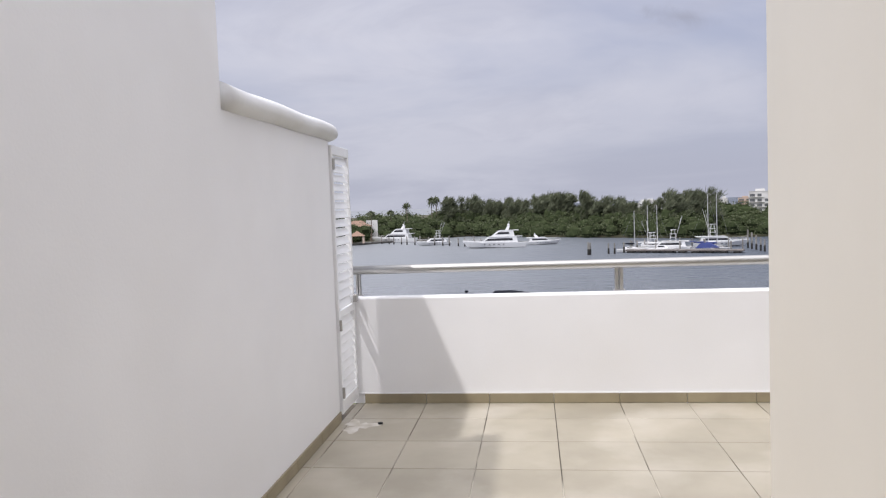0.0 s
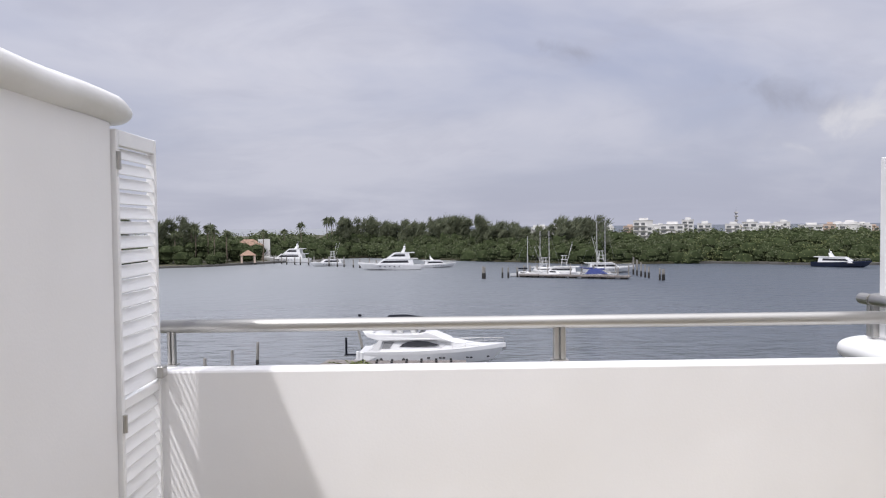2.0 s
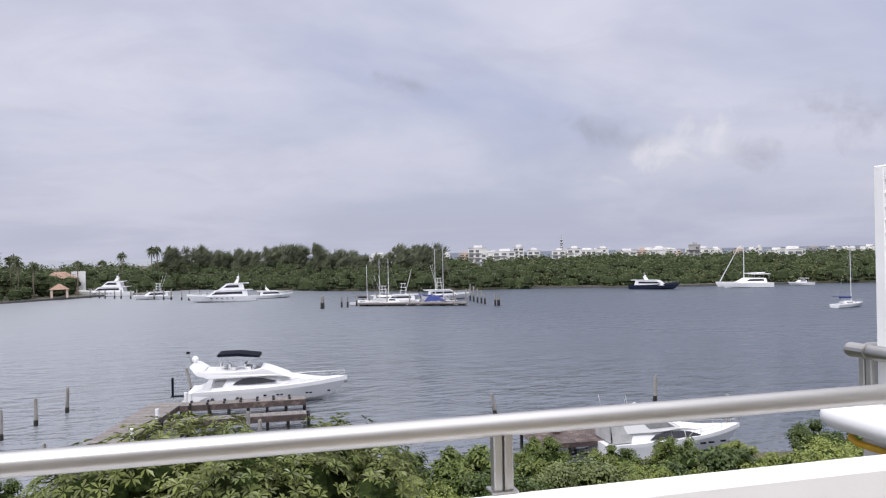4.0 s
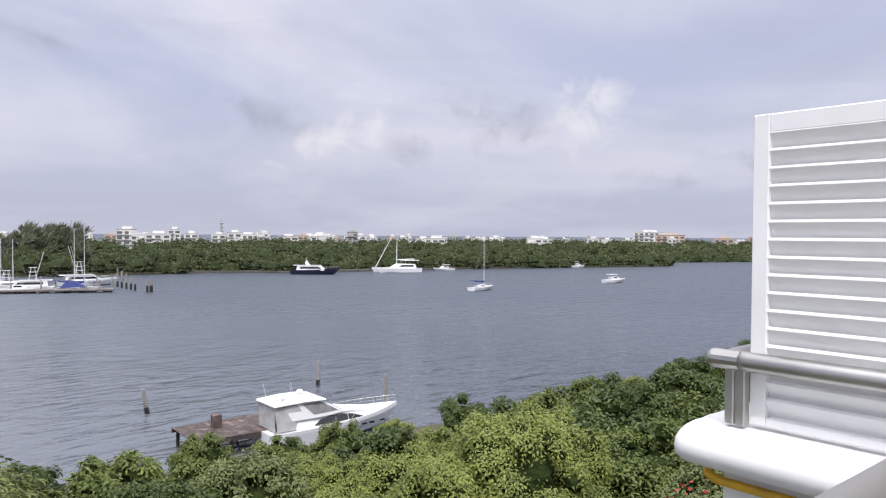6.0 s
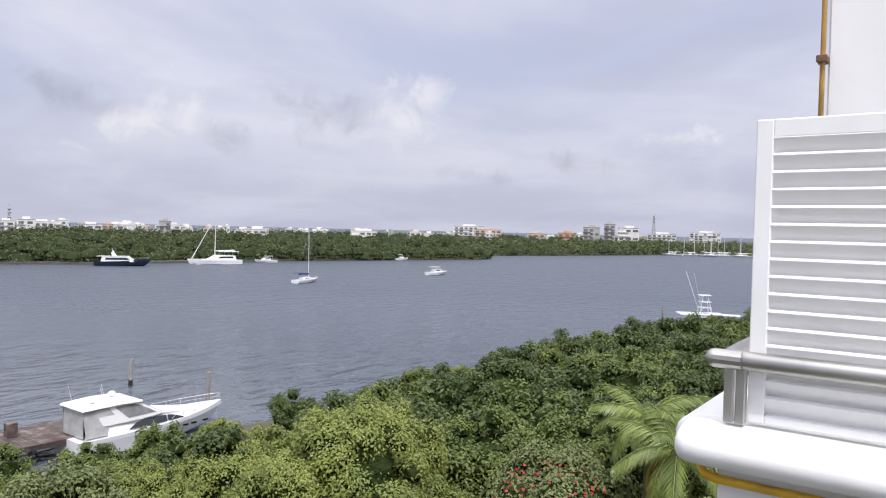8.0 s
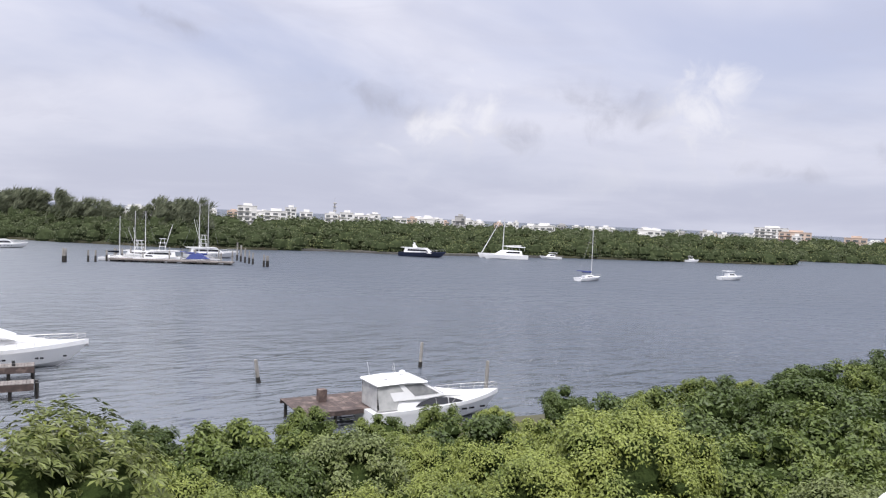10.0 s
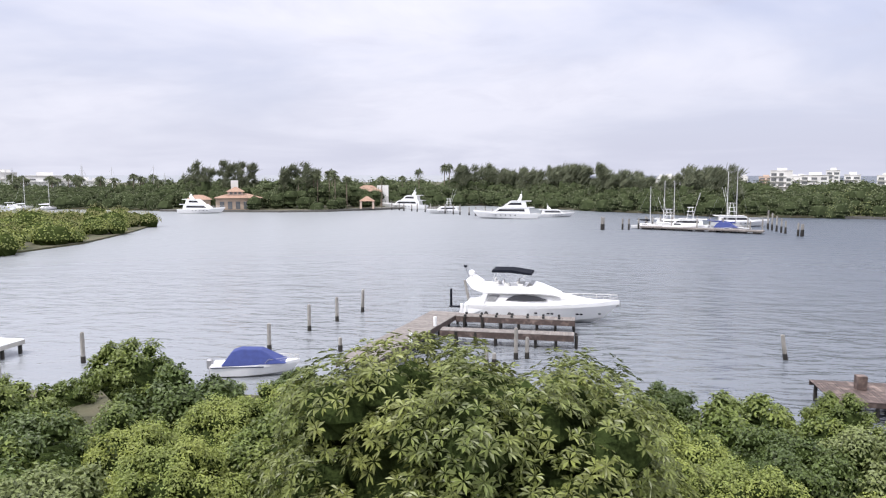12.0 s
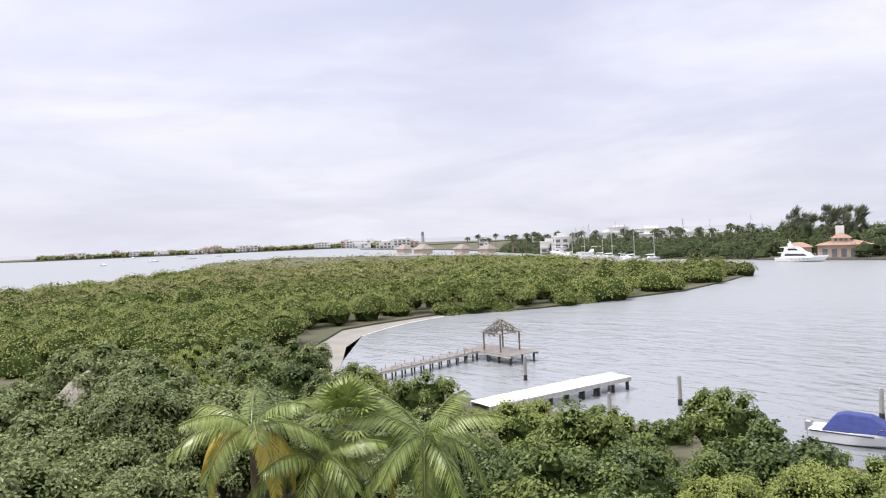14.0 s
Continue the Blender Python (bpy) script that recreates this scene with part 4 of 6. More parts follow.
def far_woods():
    rng = np.random.default_rng(8)
    ch = []

    def bush(x, y, h, r, leaves, ll, m, z0=GROUND):
        leaves, ll = leaves * 2, ll * 0.66
        c = (x, y, z0 + h - r * 0.85)
        # two filler balls, painted dark for the shade within and below the bush
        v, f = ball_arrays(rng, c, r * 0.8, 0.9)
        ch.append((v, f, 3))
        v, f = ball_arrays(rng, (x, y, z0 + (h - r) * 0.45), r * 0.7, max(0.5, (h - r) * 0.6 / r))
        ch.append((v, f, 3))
        d = rng.normal(0, 1, (leaves, 3))
        d[:, 2] += 0.3
        d /= np.linalg.norm(d, axis=1, keepdims=True)
        p = np.array(c) + d * r * rng.uniform(0.75, 1.1, (leaves, 1))
        low = rng.uniform(0, 1, leaves) < 0.35
        p[low, 2] = z0 + rng.uniform(0.1, max(0.2, h - r), low.sum())
        v, f = leaf_arrays(rng, p, d, ll, ll * 0.5)
        ch.append((v, f, m))

    def casuarina(x, y, h):
        """Tall feathery tree that leans with the wind."""
        lean = rng.uniform(1.2, 3.2)
        for k in range(10):
            s = 0.30 + 0.70 * rng.uniform()
            a = rng.uniform(0, 6.3)
            w = 3.0 * (1.08 - s) ** 0.7
            c = np.array((x + lean * s * s + w * math.cos(a), y + w * math.sin(a), GROUND + h * s))
            n = 44
            d = rng.normal(0, 1, (n, 3))
            d /= np.linalg.norm(d, axis=1, keepdims=True)
            q = rng.uniform(0.15, 1, (n, 1))
            p = c + d * np.array((1.4, 1.4, 1.0)) * q
            # plumes: long thin sprays along the wind
            o = d * 0.35 + np.array((0.62, 0.0, 0.72)) + rng.normal(0, 0.14, (n, 3))
            o /= np.linalg.norm(o, axis=1, keepdims=True)
            sd = np.cross(o, rng.normal(0, 1, (n, 3)))
            sd /= np.linalg.norm(sd, axis=1, keepdims=True)
            ln = rng.uniform(1.4, 3.2, (n, 1))
            v = np.stack([p, p + o * ln * 0.45 + sd * 0.12, p + o * ln, p + o * ln * 0.45 - sd * 0.12], 1).reshape(-1, 3)
            ch.append((v, np.arange(n * 4).reshape(n, 4), 2))
        # filler ball with the tree's inner shade in its colour
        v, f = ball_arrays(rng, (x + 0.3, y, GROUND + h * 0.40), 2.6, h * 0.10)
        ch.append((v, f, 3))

    for x, y in along(FAR_SHORE, 3.6):
        d = math.hypot(x, y)
        if x > 700 or x < -420:
            continue
        big = 1.0 + max(0, d - 330) / 300
        for row in range(4):
            nx, ny = x + rng.uniform(-2, 2), y + 2.5 + row * 6.5 + rng.uniform(-1.5, 1.5)
            if x > 300:
                nx += 4 + row * 5
            h = (5.0, 6.6, 8.0, 9.0)[row] + rng.uniform(-1, 1) + 1.8 * noise.noise((x / 16, row * 3.1, 2))
            m = int(rng.choice((0, 4, 4, 1))) if x > 90 else int(rng.choice((0, 1, 1)))
            if -150 < x < -62 and row < 2:
                if rng.uniform() < 0.72:
                    continue
            bush(nx, ny, h, rng.uniform(2.2, 5.2) * min(big, 1.4), 64, 1.05 * big, m)
    # tall windswept trees behind the moored yachts
    for i in range(150):
        x = rng.uniform(-45, 70)
        y0 = np.interp(x, [-54, -28, 16, 60, 80], [320, 337, 297, 262, 260]) + rng.uniform(14, 42)
        casuarina(x, y0, 14.4 + 1.5 * math.sin(x * 0.11) + 0.8 * math.sin(x * 0.37) + rng.uniform(-2.2, 1.4) + (y0 - 300) * 0.02)
    for i in range(30):
        x = rng.choice([rng.uniform(-160, -142), rng.uniform(-139, -123), rng.uniform(-112, -98)])
        casuarina(x, 288 + rng.uniform(0, 14), rng.uniform(14.5, 18.5))
    # wooded land further back, low and thinning to the town
    for i in range(900):
        x, y = rng.uniform(-330, 820), rng.uniform(250, 640)
        shore = np.interp(x, [p[0] for p in FAR_SHORE], [p[1] for p in FAR_SHORE])
        if y < shore + 28 or (x < -60 and y < shore + 36):
            continue
        k = 1 + (y - 250) / 260
        bush(x, y, rng.uniform(6.5, 10.5), rng.uniform(3.6, 6.0) * k ** 0.5, 34, 1.5 * k, int(rng.choice((0, 0, 1))))
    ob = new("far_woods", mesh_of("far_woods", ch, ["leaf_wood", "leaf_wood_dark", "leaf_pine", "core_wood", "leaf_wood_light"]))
    tagged(ob, "dark green windswept woods along the far shore", "woods", kind="stuff")


far_woods()


# ---- boats ----
def hull_bm(L, B, h0, h1, rake=0.13, draft=0.35, sections=16):
    """Stern at x = 0, bow at x = L, waterline at z = 0."""
    rings = []
    for i in range(sections + 1):
        s = i / sections
        k = max(0.0, (s - 0.38) / 0.62)
        b = B / 2 * (0.93 + 0.07 * min(1, s / 0.4)) * max(0.012, 1 - k ** 2.4)
        z = h0 + (h1 - h0) * s ** 1.8
        xt = L * s
        xc = L * (s - rake * 0.55 * s ** 5)
        xk = L * (s - rake * s ** 4)
        c = max(0.01, b * (0.86 - 0.30 * k))
        zc = 0.12 + 0.28 * h0 * k
        kz = -draft * (1 - 0.9 * k ** 3)
        rings.append([(xt, b, z), (xt, b * 0.985, z * 0.82), (xc, c, zc), (xk, 0, kz), (xc, -c, zc), (xt, -b * 0.985, z * 0.82), (xt, -b, z)])
    return loft(rings)


def solid(profile, w0, w1, zlo, zhi, bevel=0.05, plan=0.0):
    """A side profile of (x, z) spread to both sides, narrowing from w0 at zlo to w1 at zhi, and towards the bow of a hull plan long."""
    bm = bmesh.new()

    def half(x, z):
        k = max(0.0, (x / plan - 0.42) / 0.58) if plan else 0.0
        return (w0 + (w1 - w0) * (z - zlo) / (zhi - zlo)) * max(0.03, 1 - k ** 2.1)
    a = [bm.verts.new((x, half(x, z), z)) for x, z in profile]
    b = [bm.verts.new((x, -half(x, z), z)) for x, z in profile]
    bm.faces.new(a)
    bm.faces.new(b[::-1])
    n = len(a)
    for i in range(n):
        bm.faces.new((a[i], b[i], b[(i + 1) % n], a[(i + 1) % n]))
    bmesh.ops.recalc_face_normals(bm, faces=bm.faces[:])
    if bevel:
        bmesh.ops.bevel(bm, geom=bm.edges[:], offset=bevel, segments=2, affect="EDGES", profile=0.6, clamp_overlap=True)
    return bm


def side_panes(profile, w0, w1, zlo, zhi, name, material, parent, out=0.02):
    half = lambda z: w0 + (w1 - w0) * (z - zlo) / (zhi - zlo)
    for e in (1, -1):
        bm = bmesh.new()
        a = [bm.verts.new((x, e * (half(z) + out), z)) for x, z in profile]
        b = [bm.verts.new((x, e * (half(z) - 0.03), z)) for x, z in profile]
        bm.faces.new(a)
        bm.faces.new(b[::-1])
        n = len(a)
        for i in range(n):
            bm.faces.new((a[i], b[i], b[(i + 1) % n], a[(i + 1) % n]))
        bmesh.ops.recalc_face_normals(bm, faces=bm.faces[:])
        part(name, bm, material, parent)


def bow_rail(L, B, h0, h1, x0, parent, h=0.55):
    bm = bmesh.new()
    pts = []
    for i in range(11):
        s = x0 + (0.985 - x0) * i / 10
        k = max(0.0, (s - 0.38) / 0.62)
        b = B / 2 * max(0.02, 1 - k ** 2.4) * 0.95
        pts.append(Vector((L * s, b, h0 + (h1 - h0) * s ** 1.8)))
    both = pts + [Vector((p.x, -p.y, p.z)) for p in pts[::-1]]
    pipe(bm, [p + Vector((0, 0, h * (0.25 if i in (0, len(both) - 1) else 1))) for i, p in enumerate(both)], 0.018, 5)
    pipe(bm, [p + Vector((0, 0, h * 0.5)) for p in both[1:-1]], 0.010, 4)
    for p in both[1:-1:2]:
        tube(bm, p, p + Vector((0, 0, h)), 0.014, n=5)
    part("bow_rail", bm, "steel", parent, "thin steel bow rail")


def flybridge_yacht(m, detail=True):
    L, B = 16.4, 4.7
    g = empty("motor_yacht", m)
    body = part("hull", hull_bm(L, B, 1.75, 2.45, 0.17), "hull", g, smooth=False)
    part("platform", box(-1.1, -1.9, 0.25, 0.1, 1.9, 0.42, 0.05), "teak", g, "teak bathing platform")
    part("waterline_stripe", box(0.3, -2.0, -0.05, 0.32, 2.0, 0.08), "navy", g)
    part("gangway", merged([box(-2.2, 0.5, 0.9, -0.6, 1.1, 1.0, 0.02), box(-2.1, 0.6, 1.0, -1.9, 1.0, 2.9, 0.05)]), "canvas_dark", g, "raised dark gangway at the stern")
    part("deckhouse", solid([(1.7, 1.6), (2.3, 2.9), (3.3, 3.15), (7.6, 3.2), (9.2, 3.02), (10.8, 2.72), (12.2, 2.48), (13.4, 2.36), (14.8, 2.3), (15.4, 2.2), (15.4, 2.0), (9, 1.7), (3, 1.6)], 2.12, 1.6, 1.6, 3.2, 0.07, plan=16.0), "hull", g, smooth=False)
    fly = part("flybridge", solid([(0.9, 3.35), (0.5, 3.75), (0.9, 3.92), (2.0, 3.7), (4.4, 3.66), (6.6, 3.72), (7.5, 3.92), (8.3, 3.66), (9.3, 3.26), (10.3, 2.86), (8.0, 3.06), (2.2, 2.95)], 2.05, 1.85, 2.9, 4.1, 0.09, plan=17.5), "hull", g)
    # sloping quarters that frame the open cockpit
    side_panes([(-0.9, 0.45), (-0.5, 0.95), (0.6, 1.75), (1.5, 2.15), (2.1, 2.95), (2.6, 2.95), (2.2, 1.9), (2.6, 1.5), (0.2, 0.45)], 2.2, 2.0, 0.45, 2.95, "quarter_panel", "hull", g, 0.03)
    side_panes([(4.5, 2.3), (4.8, 2.55), (5.4, 2.82), (6.4, 2.92), (7.6, 2.84), (8.7, 2.58), (9.0, 2.46), (8.6, 2.4), (6.5, 2.3)], 2.12, 1.6, 1.6, 3.2, "window", "darkglass", g)
    side_panes([(2.5, 2.1), (2.75, 2.78), (3.9, 2.8), (3.4, 2.15)], 2.12, 1.6, 1.6, 3.2, "cockpit_window", "smokeglass", g)
    for x in (7.6, 8.9, 9.3, 11.9, 12.3, 14.2):
        inset = B / 2 - 0.06 - (0.35 if x > 11 else 0.0) - (0.65 if x > 14 else 0)
        side_panes([(x, 1.15), (x + 0.05, 1.22), (x + 0.3, 1.22), (x + 0.36, 1.15), (x + 0.3, 1.07), (x + 0.05, 1.07)], inset, inset, 0, 2, "porthole", "darkglass", g, 0.05)
    arch = part("radar_arch", solid([(0.6, 3.7), (0.15, 4.2), (0.25, 4.42), (0.75, 4.46), (1.7, 3.85)], 1.9, 1.55, 3.7, 4.46, 0.07), "hull", g)
    part("radar_dome", dome((0.5, 0, 4.82), 0.36, 1.0), "hull", arch, "white satellite dome", True)
    top = part("canopy", solid([(2.9, 5.14), (2.95, 5.42), (5.0, 5.46), (7.2, 5.16), (7.25, 4.94), (5.0, 5.14)], 1.6, 1.45, 4.94, 5.46, 0.08), "canvas_dark", g, "black canvas sun canopy")
    bm = bmesh.new()
    for e in (1.5, -1.5):
        for x0, x1 in ((2.8, 3.3), (5.0, 3.6), (5.2, 6.8)):
            tube(bm, (x0, e * 1.1, 3.7), (x1, e, 5.08), 0.014, n=5)
    part("canopy_frame", bm, "steel", top)
    part("windscreen", solid([(6.6, 3.72), (7.0, 4.1), (7.1, 4.1), (7.4, 3.85)], 1.6, 1.3, 3.7, 4.1, 0.01), "darkglass", g)
    for x, y in ((3.1, 0.7), (4.2, -0.7), (5.7, 0.6), (5.7, -0.6)):
        part("seat", merged([box(x, y - 0.4, 3.68, x + 0.6, y + 0.4, 3.95, 0.05), box(x - 0.1, y - 0.4, 3.85, x + 0.05, y + 0.4, 4.3, 0.05)]), "coping", fly, "white upholstered seat")
    bow_rail(L, B, 1.75, 2.45, 0.55, g)
    part("flagstaff", merged([tube(bmesh.new(), (0.05, 1.2, 4.0), (-0.5, 1.2, 5.4), 0.02, n=5), box(-0.62, 1.19, 5.25, -0.25, 1.21, 5.5)]), "canvas_dark", g, "small dark flag on a staff")
    part("anchor", box(16.0, -0.12, 1.75, 16.45, 0.12, 2.0, 0.04), "antenna", g)
    for x in (2.5, 5.0):
        part("fender", dome((x, -2.5, 0.75), 0.24, 1.8), "rope", g, "dark rubber fender", True)
    return tagged(g, "white flybridge motor yacht moored beside a timber dock", "yacht")


def express_cruiser(m):
    L, B = 13.4, 4.3
    g = empty("cabin_cruiser", m)
    part("hull", hull_bm(L, B, 1.5, 2.1, 0.15), "hull", g)
    part("deckhouse", solid([(2.2, 1.35), (2.3, 2.35), (5.8, 2.52), (7.5, 2.42), (8.8, 2.2), (10.2, 2.04), (11.6, 1.98), (12.4, 1.9), (12.4, 1.72), (8, 1.45), (3, 1.35)], 1.98, 1.4, 1.35, 2.52, 0.07, plan=12.9), "hull", g)
    for pane in ([(3.9, 1.72), (4.5, 2.05), (5.4, 2.22), (5.9, 2.24), (5.9, 1.72)], [(6.0, 1.72), (6.0, 2.24), (7.1, 2.2), (7.1, 1.74)], [(7.2, 1.74), (7.2, 2.19), (7.7, 2.12), (8.6, 1.82), (8.5, 1.76)]):
        side_panes(pane, 1.98, 1.4, 1.35, 2.52, "side_window", "darkglass", g, 0.03)
    cabin = part("upper_cabin", solid([(1.9, 2.3), (1.2, 3.72), (4.5, 3.76), (5.6, 3.2), (6.9, 2.44), (5.0, 2.3)], 1.72, 1.45, 2.3, 3.76, 0.06), "hull", g)
    side_panes([(2.9, 3.58), (4.5, 3.6), (5.4, 3.14), (6.2, 2.66), (3.9, 2.6)], 1.72, 1.45, 2.3, 3.76, "cabin_window", "smokeglass", cabin, 0.02)
    part("windscreen", solid([(4.75, 3.66), (4.82, 3.7), (6.85, 2.54), (6.8, 2.5)], 1.40, 1.30, 2.5, 3.7, 0.0), "smokeglass", g, "dusty grey windscreen")
    top = part("hardtop", solid([(0.3, 3.70), (0.4, 3.86), (2.4, 4.02), (4.4, 3.98), (5.0, 3.84), (5.0, 3.72), (3, 3.78)], 1.78, 1.55, 3.7, 4.02, 0.05), "hull", g)
    side_panes([(0.6, 1.6), (0.45, 3.7), (1.2, 3.7), (2.4, 3.62), (3.3, 2.5), (2.4, 2.3), (2.2, 1.6)], 1.76, 1.5, 1.5, 3.76, "cockpit_curtain", "vinyl", g, 0.0)
    part("aft_curtain", box(0.5, -1.45, 1.6, 0.54, 1.45, 3.7), "vinyl", g, "cloudy clear-vinyl curtain")
    part("radar_dome", dome((3.7, 0.5, 4.2), 0.3, 0.75), "hull", top, "white radar dome", True)
    part("radar_dome", dome((1.6, -0.6, 4.12), 0.24, 0.6), "hull", top, "white radar dome", True)
    for x, y in ((1.0, 1.2), (2.2, -1.2), (2.9, 0.0)):
        part("antenna", tube(bmesh.new(), (x, y, 3.9), (x - 0.3, y, 5.2), 0.014, n=4), "alu", top)
    bow_rail(L, B, 1.5, 2.1, 0.55, g, 0.6)
    for x in (8.4, 9.2, 10.4):
        side_panes([(x, 1.05), (x + 0.5, 1.05), (x + 0.5, 1.2), (x, 1.2)], B / 2 - 0.2 - (x - 8) * 0.1, B / 2 - 0.2 - (x - 8) * 0.1, 0, 2, "porthole", "darkglass", g, 0.06)
    return tagged(g, "white cabin cruiser with a hardtop by the mangroves", "boat")


def covered_boat(m):
    L, B = 7.2, 2.5
    g = empty("covered_boat", m)
    part("hull", hull_bm(L, B, 0.95, 1.25, 0.14), "hull", g)
    part("rub_rail", merged([box(0.1, e * 1.22 - 0.03, 0.86, 4.4, e * 1.22 + 0.03, 0.94) for e in (1, -1)]), "navy", g)
    part("cover", solid([(0.9, 0.98), (1.7, 2.05), (2.4, 2.28), (4.1, 2.22), (5.6, 1.35), (6.2, 1.12), (3, 0.98)], 1.16, 0.55, 0.98, 2.28, 0.1), "canvas_blue", g, "blue canvas boat cover")
    part("outboard", merged([box(-0.45, -0.25, 0.55, 0.05, 0.25, 1.35, 0.08), box(-0.3, -0.08, -0.3, -0.1, 0.08, 0.6)]), "antenna", g)
    bow_rail(L, B, 0.95, 1.25, 0.62, g, 0.35)
    return tagged(g, "small white motorboat under a blue canvas cover", "boat")


def big_yacht(m, L, B, tiers, hull="hull", tower=False, label="white motor yacht moored along the far shore", name="motor_yacht"):
    g = empty(name, m)
    h0, h1 = 0.078 * L + 0.15, 0.12 * L + 0.25
    part("hull", hull_bm(L, B, h0, h1, 0.13, sections=12), hull, g)
    z, x0, x1 = h0 * 0.95, 0.12 * L, 0.72 * L
    w = B * 0.44
    for t in range(tiers):
        hh = 0.085 * L + 0.25 if L < 20 else 1.95
        prof = [(x0, z), (x0 + 0.02 * L, z + hh), (x1 - 0.12 * L, z + hh), (x1, z)]
        part("deckhouse", solid(prof, w, w * 0.9, z, z + hh, 0.06), "hull", g)
        win = [(x0 + 0.08 * L, z + 0.38 * hh), (x0 + 0.09 * L, z + 0.78 * hh), (x1 - 0.13 * L, z + 0.78 * hh), (x1 - 0.075 * L, z + 0.38 * hh)]
        side_panes(win, w, w * 0.9, z, z + hh, "window", "darkglass", g, 0.04)
        part("deck_overhang", box(x0 - 0.07 * L, -w * 0.98, z + hh, x1 - 0.14 * L, w * 0.98, z + hh + 0.16, 0.03), "hull", g)
        z, x0, x1, w = z + hh + 0.16, x0 + 0.05 * L, x1 - 0.17 * L, w * 0.84
    mx = (x0 + x1) / 2
    if tower:
        bm = bmesh.new()
        for lx, ly in ((-0.9, 1), (0.9, 1), (-0.9, -1), (0.9, -1)):
            tube(bm, (mx + lx, ly, z), (mx + lx * 0.4, ly * 0.5, z + 0.22 * L), 0.05, n=5)
        for k in (0.07, 0.14, 0.22):
            box(mx - 0.9, -0.9, z + k * L, mx + 0.9, 0.9, z + k * L + 0.08, bm=bm)
        tube(bm, (mx - 0.5, 1.0, z), (mx - 2.4, 2.6, z + 0.5 * L), 0.035, n=4)
        tube(bm, (mx - 0.5, -1.0, z), (mx - 2.4, -2.6, z + 0.5 * L), 0.035, n=4)
        part("tuna_tower", bm, "hull", g, "white tubular lookout tower")
    else:
        part("radar_mast", merged([solid([(mx - 0.8, z), (mx - 1.3, z + 0.07 * L), (mx - 0.5, z + 0.07 * L), (mx + 0.4, z)], w * 0.55, w * 0.4, z, z + 0.07 * L, 0.03), tube(bmesh.new(), (mx - 0.9, 0, z + 0.07 * L), (mx - 1.1, 0, z + 0.15 * L), 0.05, n=5)]), "hull", g)
        part("radar_dome", dome((mx - 0.8, 0.5, z + 0.085 * L), 0.02 * L, 0.9), "hull", g, smooth=True)
    for i in range(5):
        x = L * (0.34 + 0.075 * i)
        side_panes([(x, h0 * 0.62), (x + 0.02 * L, h0 * 0.62), (x + 0.02 * L, h0 * 0.75), (x, h0 * 0.75)], B / 2 - 0.02 - 0.035 * B * max(0, i - 1.5) ** 1.2, B / 2 - 0.02 - 0.035 * B * max(0, i - 1.5) ** 1.2, 0, 2, "porthole", "darkglass", g, 0.06)
    bow_rail(L, B, h0, h1, 0.6, g, 0.7)
    return tagged(g, label, "yacht")


def sailing_boat(m, L, mast, sail="canvas_blue", label="white sailing yacht with bare mast and blue sail cover", wires=True, bimini=True):
    g = empty("sailing_boat", m)
    B = L * 0.31
    part("hull", hull_bm(L, B, 0.85, 1.15, 0.12, sections=12), "hull", g)
    part("cabin", solid([(L * 0.25, 0.9), (L * 0.28, 1.45), (L * 0.55, 1.5), (L * 0.68, 1.05)], B * 0.3, B * 0.24, 0.9, 1.5, 0.05), "hull", g)
    side_panes([(L * 0.32, 1.12), (L * 0.33, 1.32), (L * 0.5, 1.34), (L * 0.54, 1.16)], B * 0.3, B * 0.24, 0.9, 1.5, "window", "darkglass", g)
    part("mast", tube(bmesh.new(), (L * 0.58, 0, 1.0), (L * 0.57, 0, mast), 0.10, 0.07, 8), "alu", g)
    boom = part("boom", tube(bmesh.new(), (L * 0.57, 0, 2.1), (L * 0.16, 0, 2.2), 0.07, n=6), "alu", g)
    part("sail_cover", loft([[(L * x, r * math.cos(a), 2.32 + 1.25 * r * math.sin(a)) for a in [2 * math.pi * k / 8 for k in range(8)]] for x, r in ((0.16, 0.10), (0.3, 0.17), (0.5, 0.22), (0.57, 0.2))]), sail, boom, "folded sail in its cover")
    if bimini:
        part("bimini", box(L * 0.06, -B * 0.36, 2.6, L * 0.24, B * 0.36, 2.72, 0.05), sail, g, "canvas cockpit awning")
    bm = bmesh.new()
    ends = [(L * 0.98, 0, 1.2), (0.1, 0, 1.0), (L * 0.56, B * 0.45, 1.0), (L * 0.56, -B * 0.45, 1.0)]
    for e in ends:
        tube(bm, e, (L * 0.57, 0, mast * 0.97), 0.016, n=3)
    for k in (0.45, 0.7):
        tube(bm, (L * 0.57, -B * 0.28, mast * k), (L * 0.57, B * 0.28, mast * k), 0.03, n=4)
    part("rigging", bm, "antenna", g)
    bow_rail(L, B, 0.85, 1.15, 0.3, g, 0.5)
    return tagged(g, label, "sailboat")


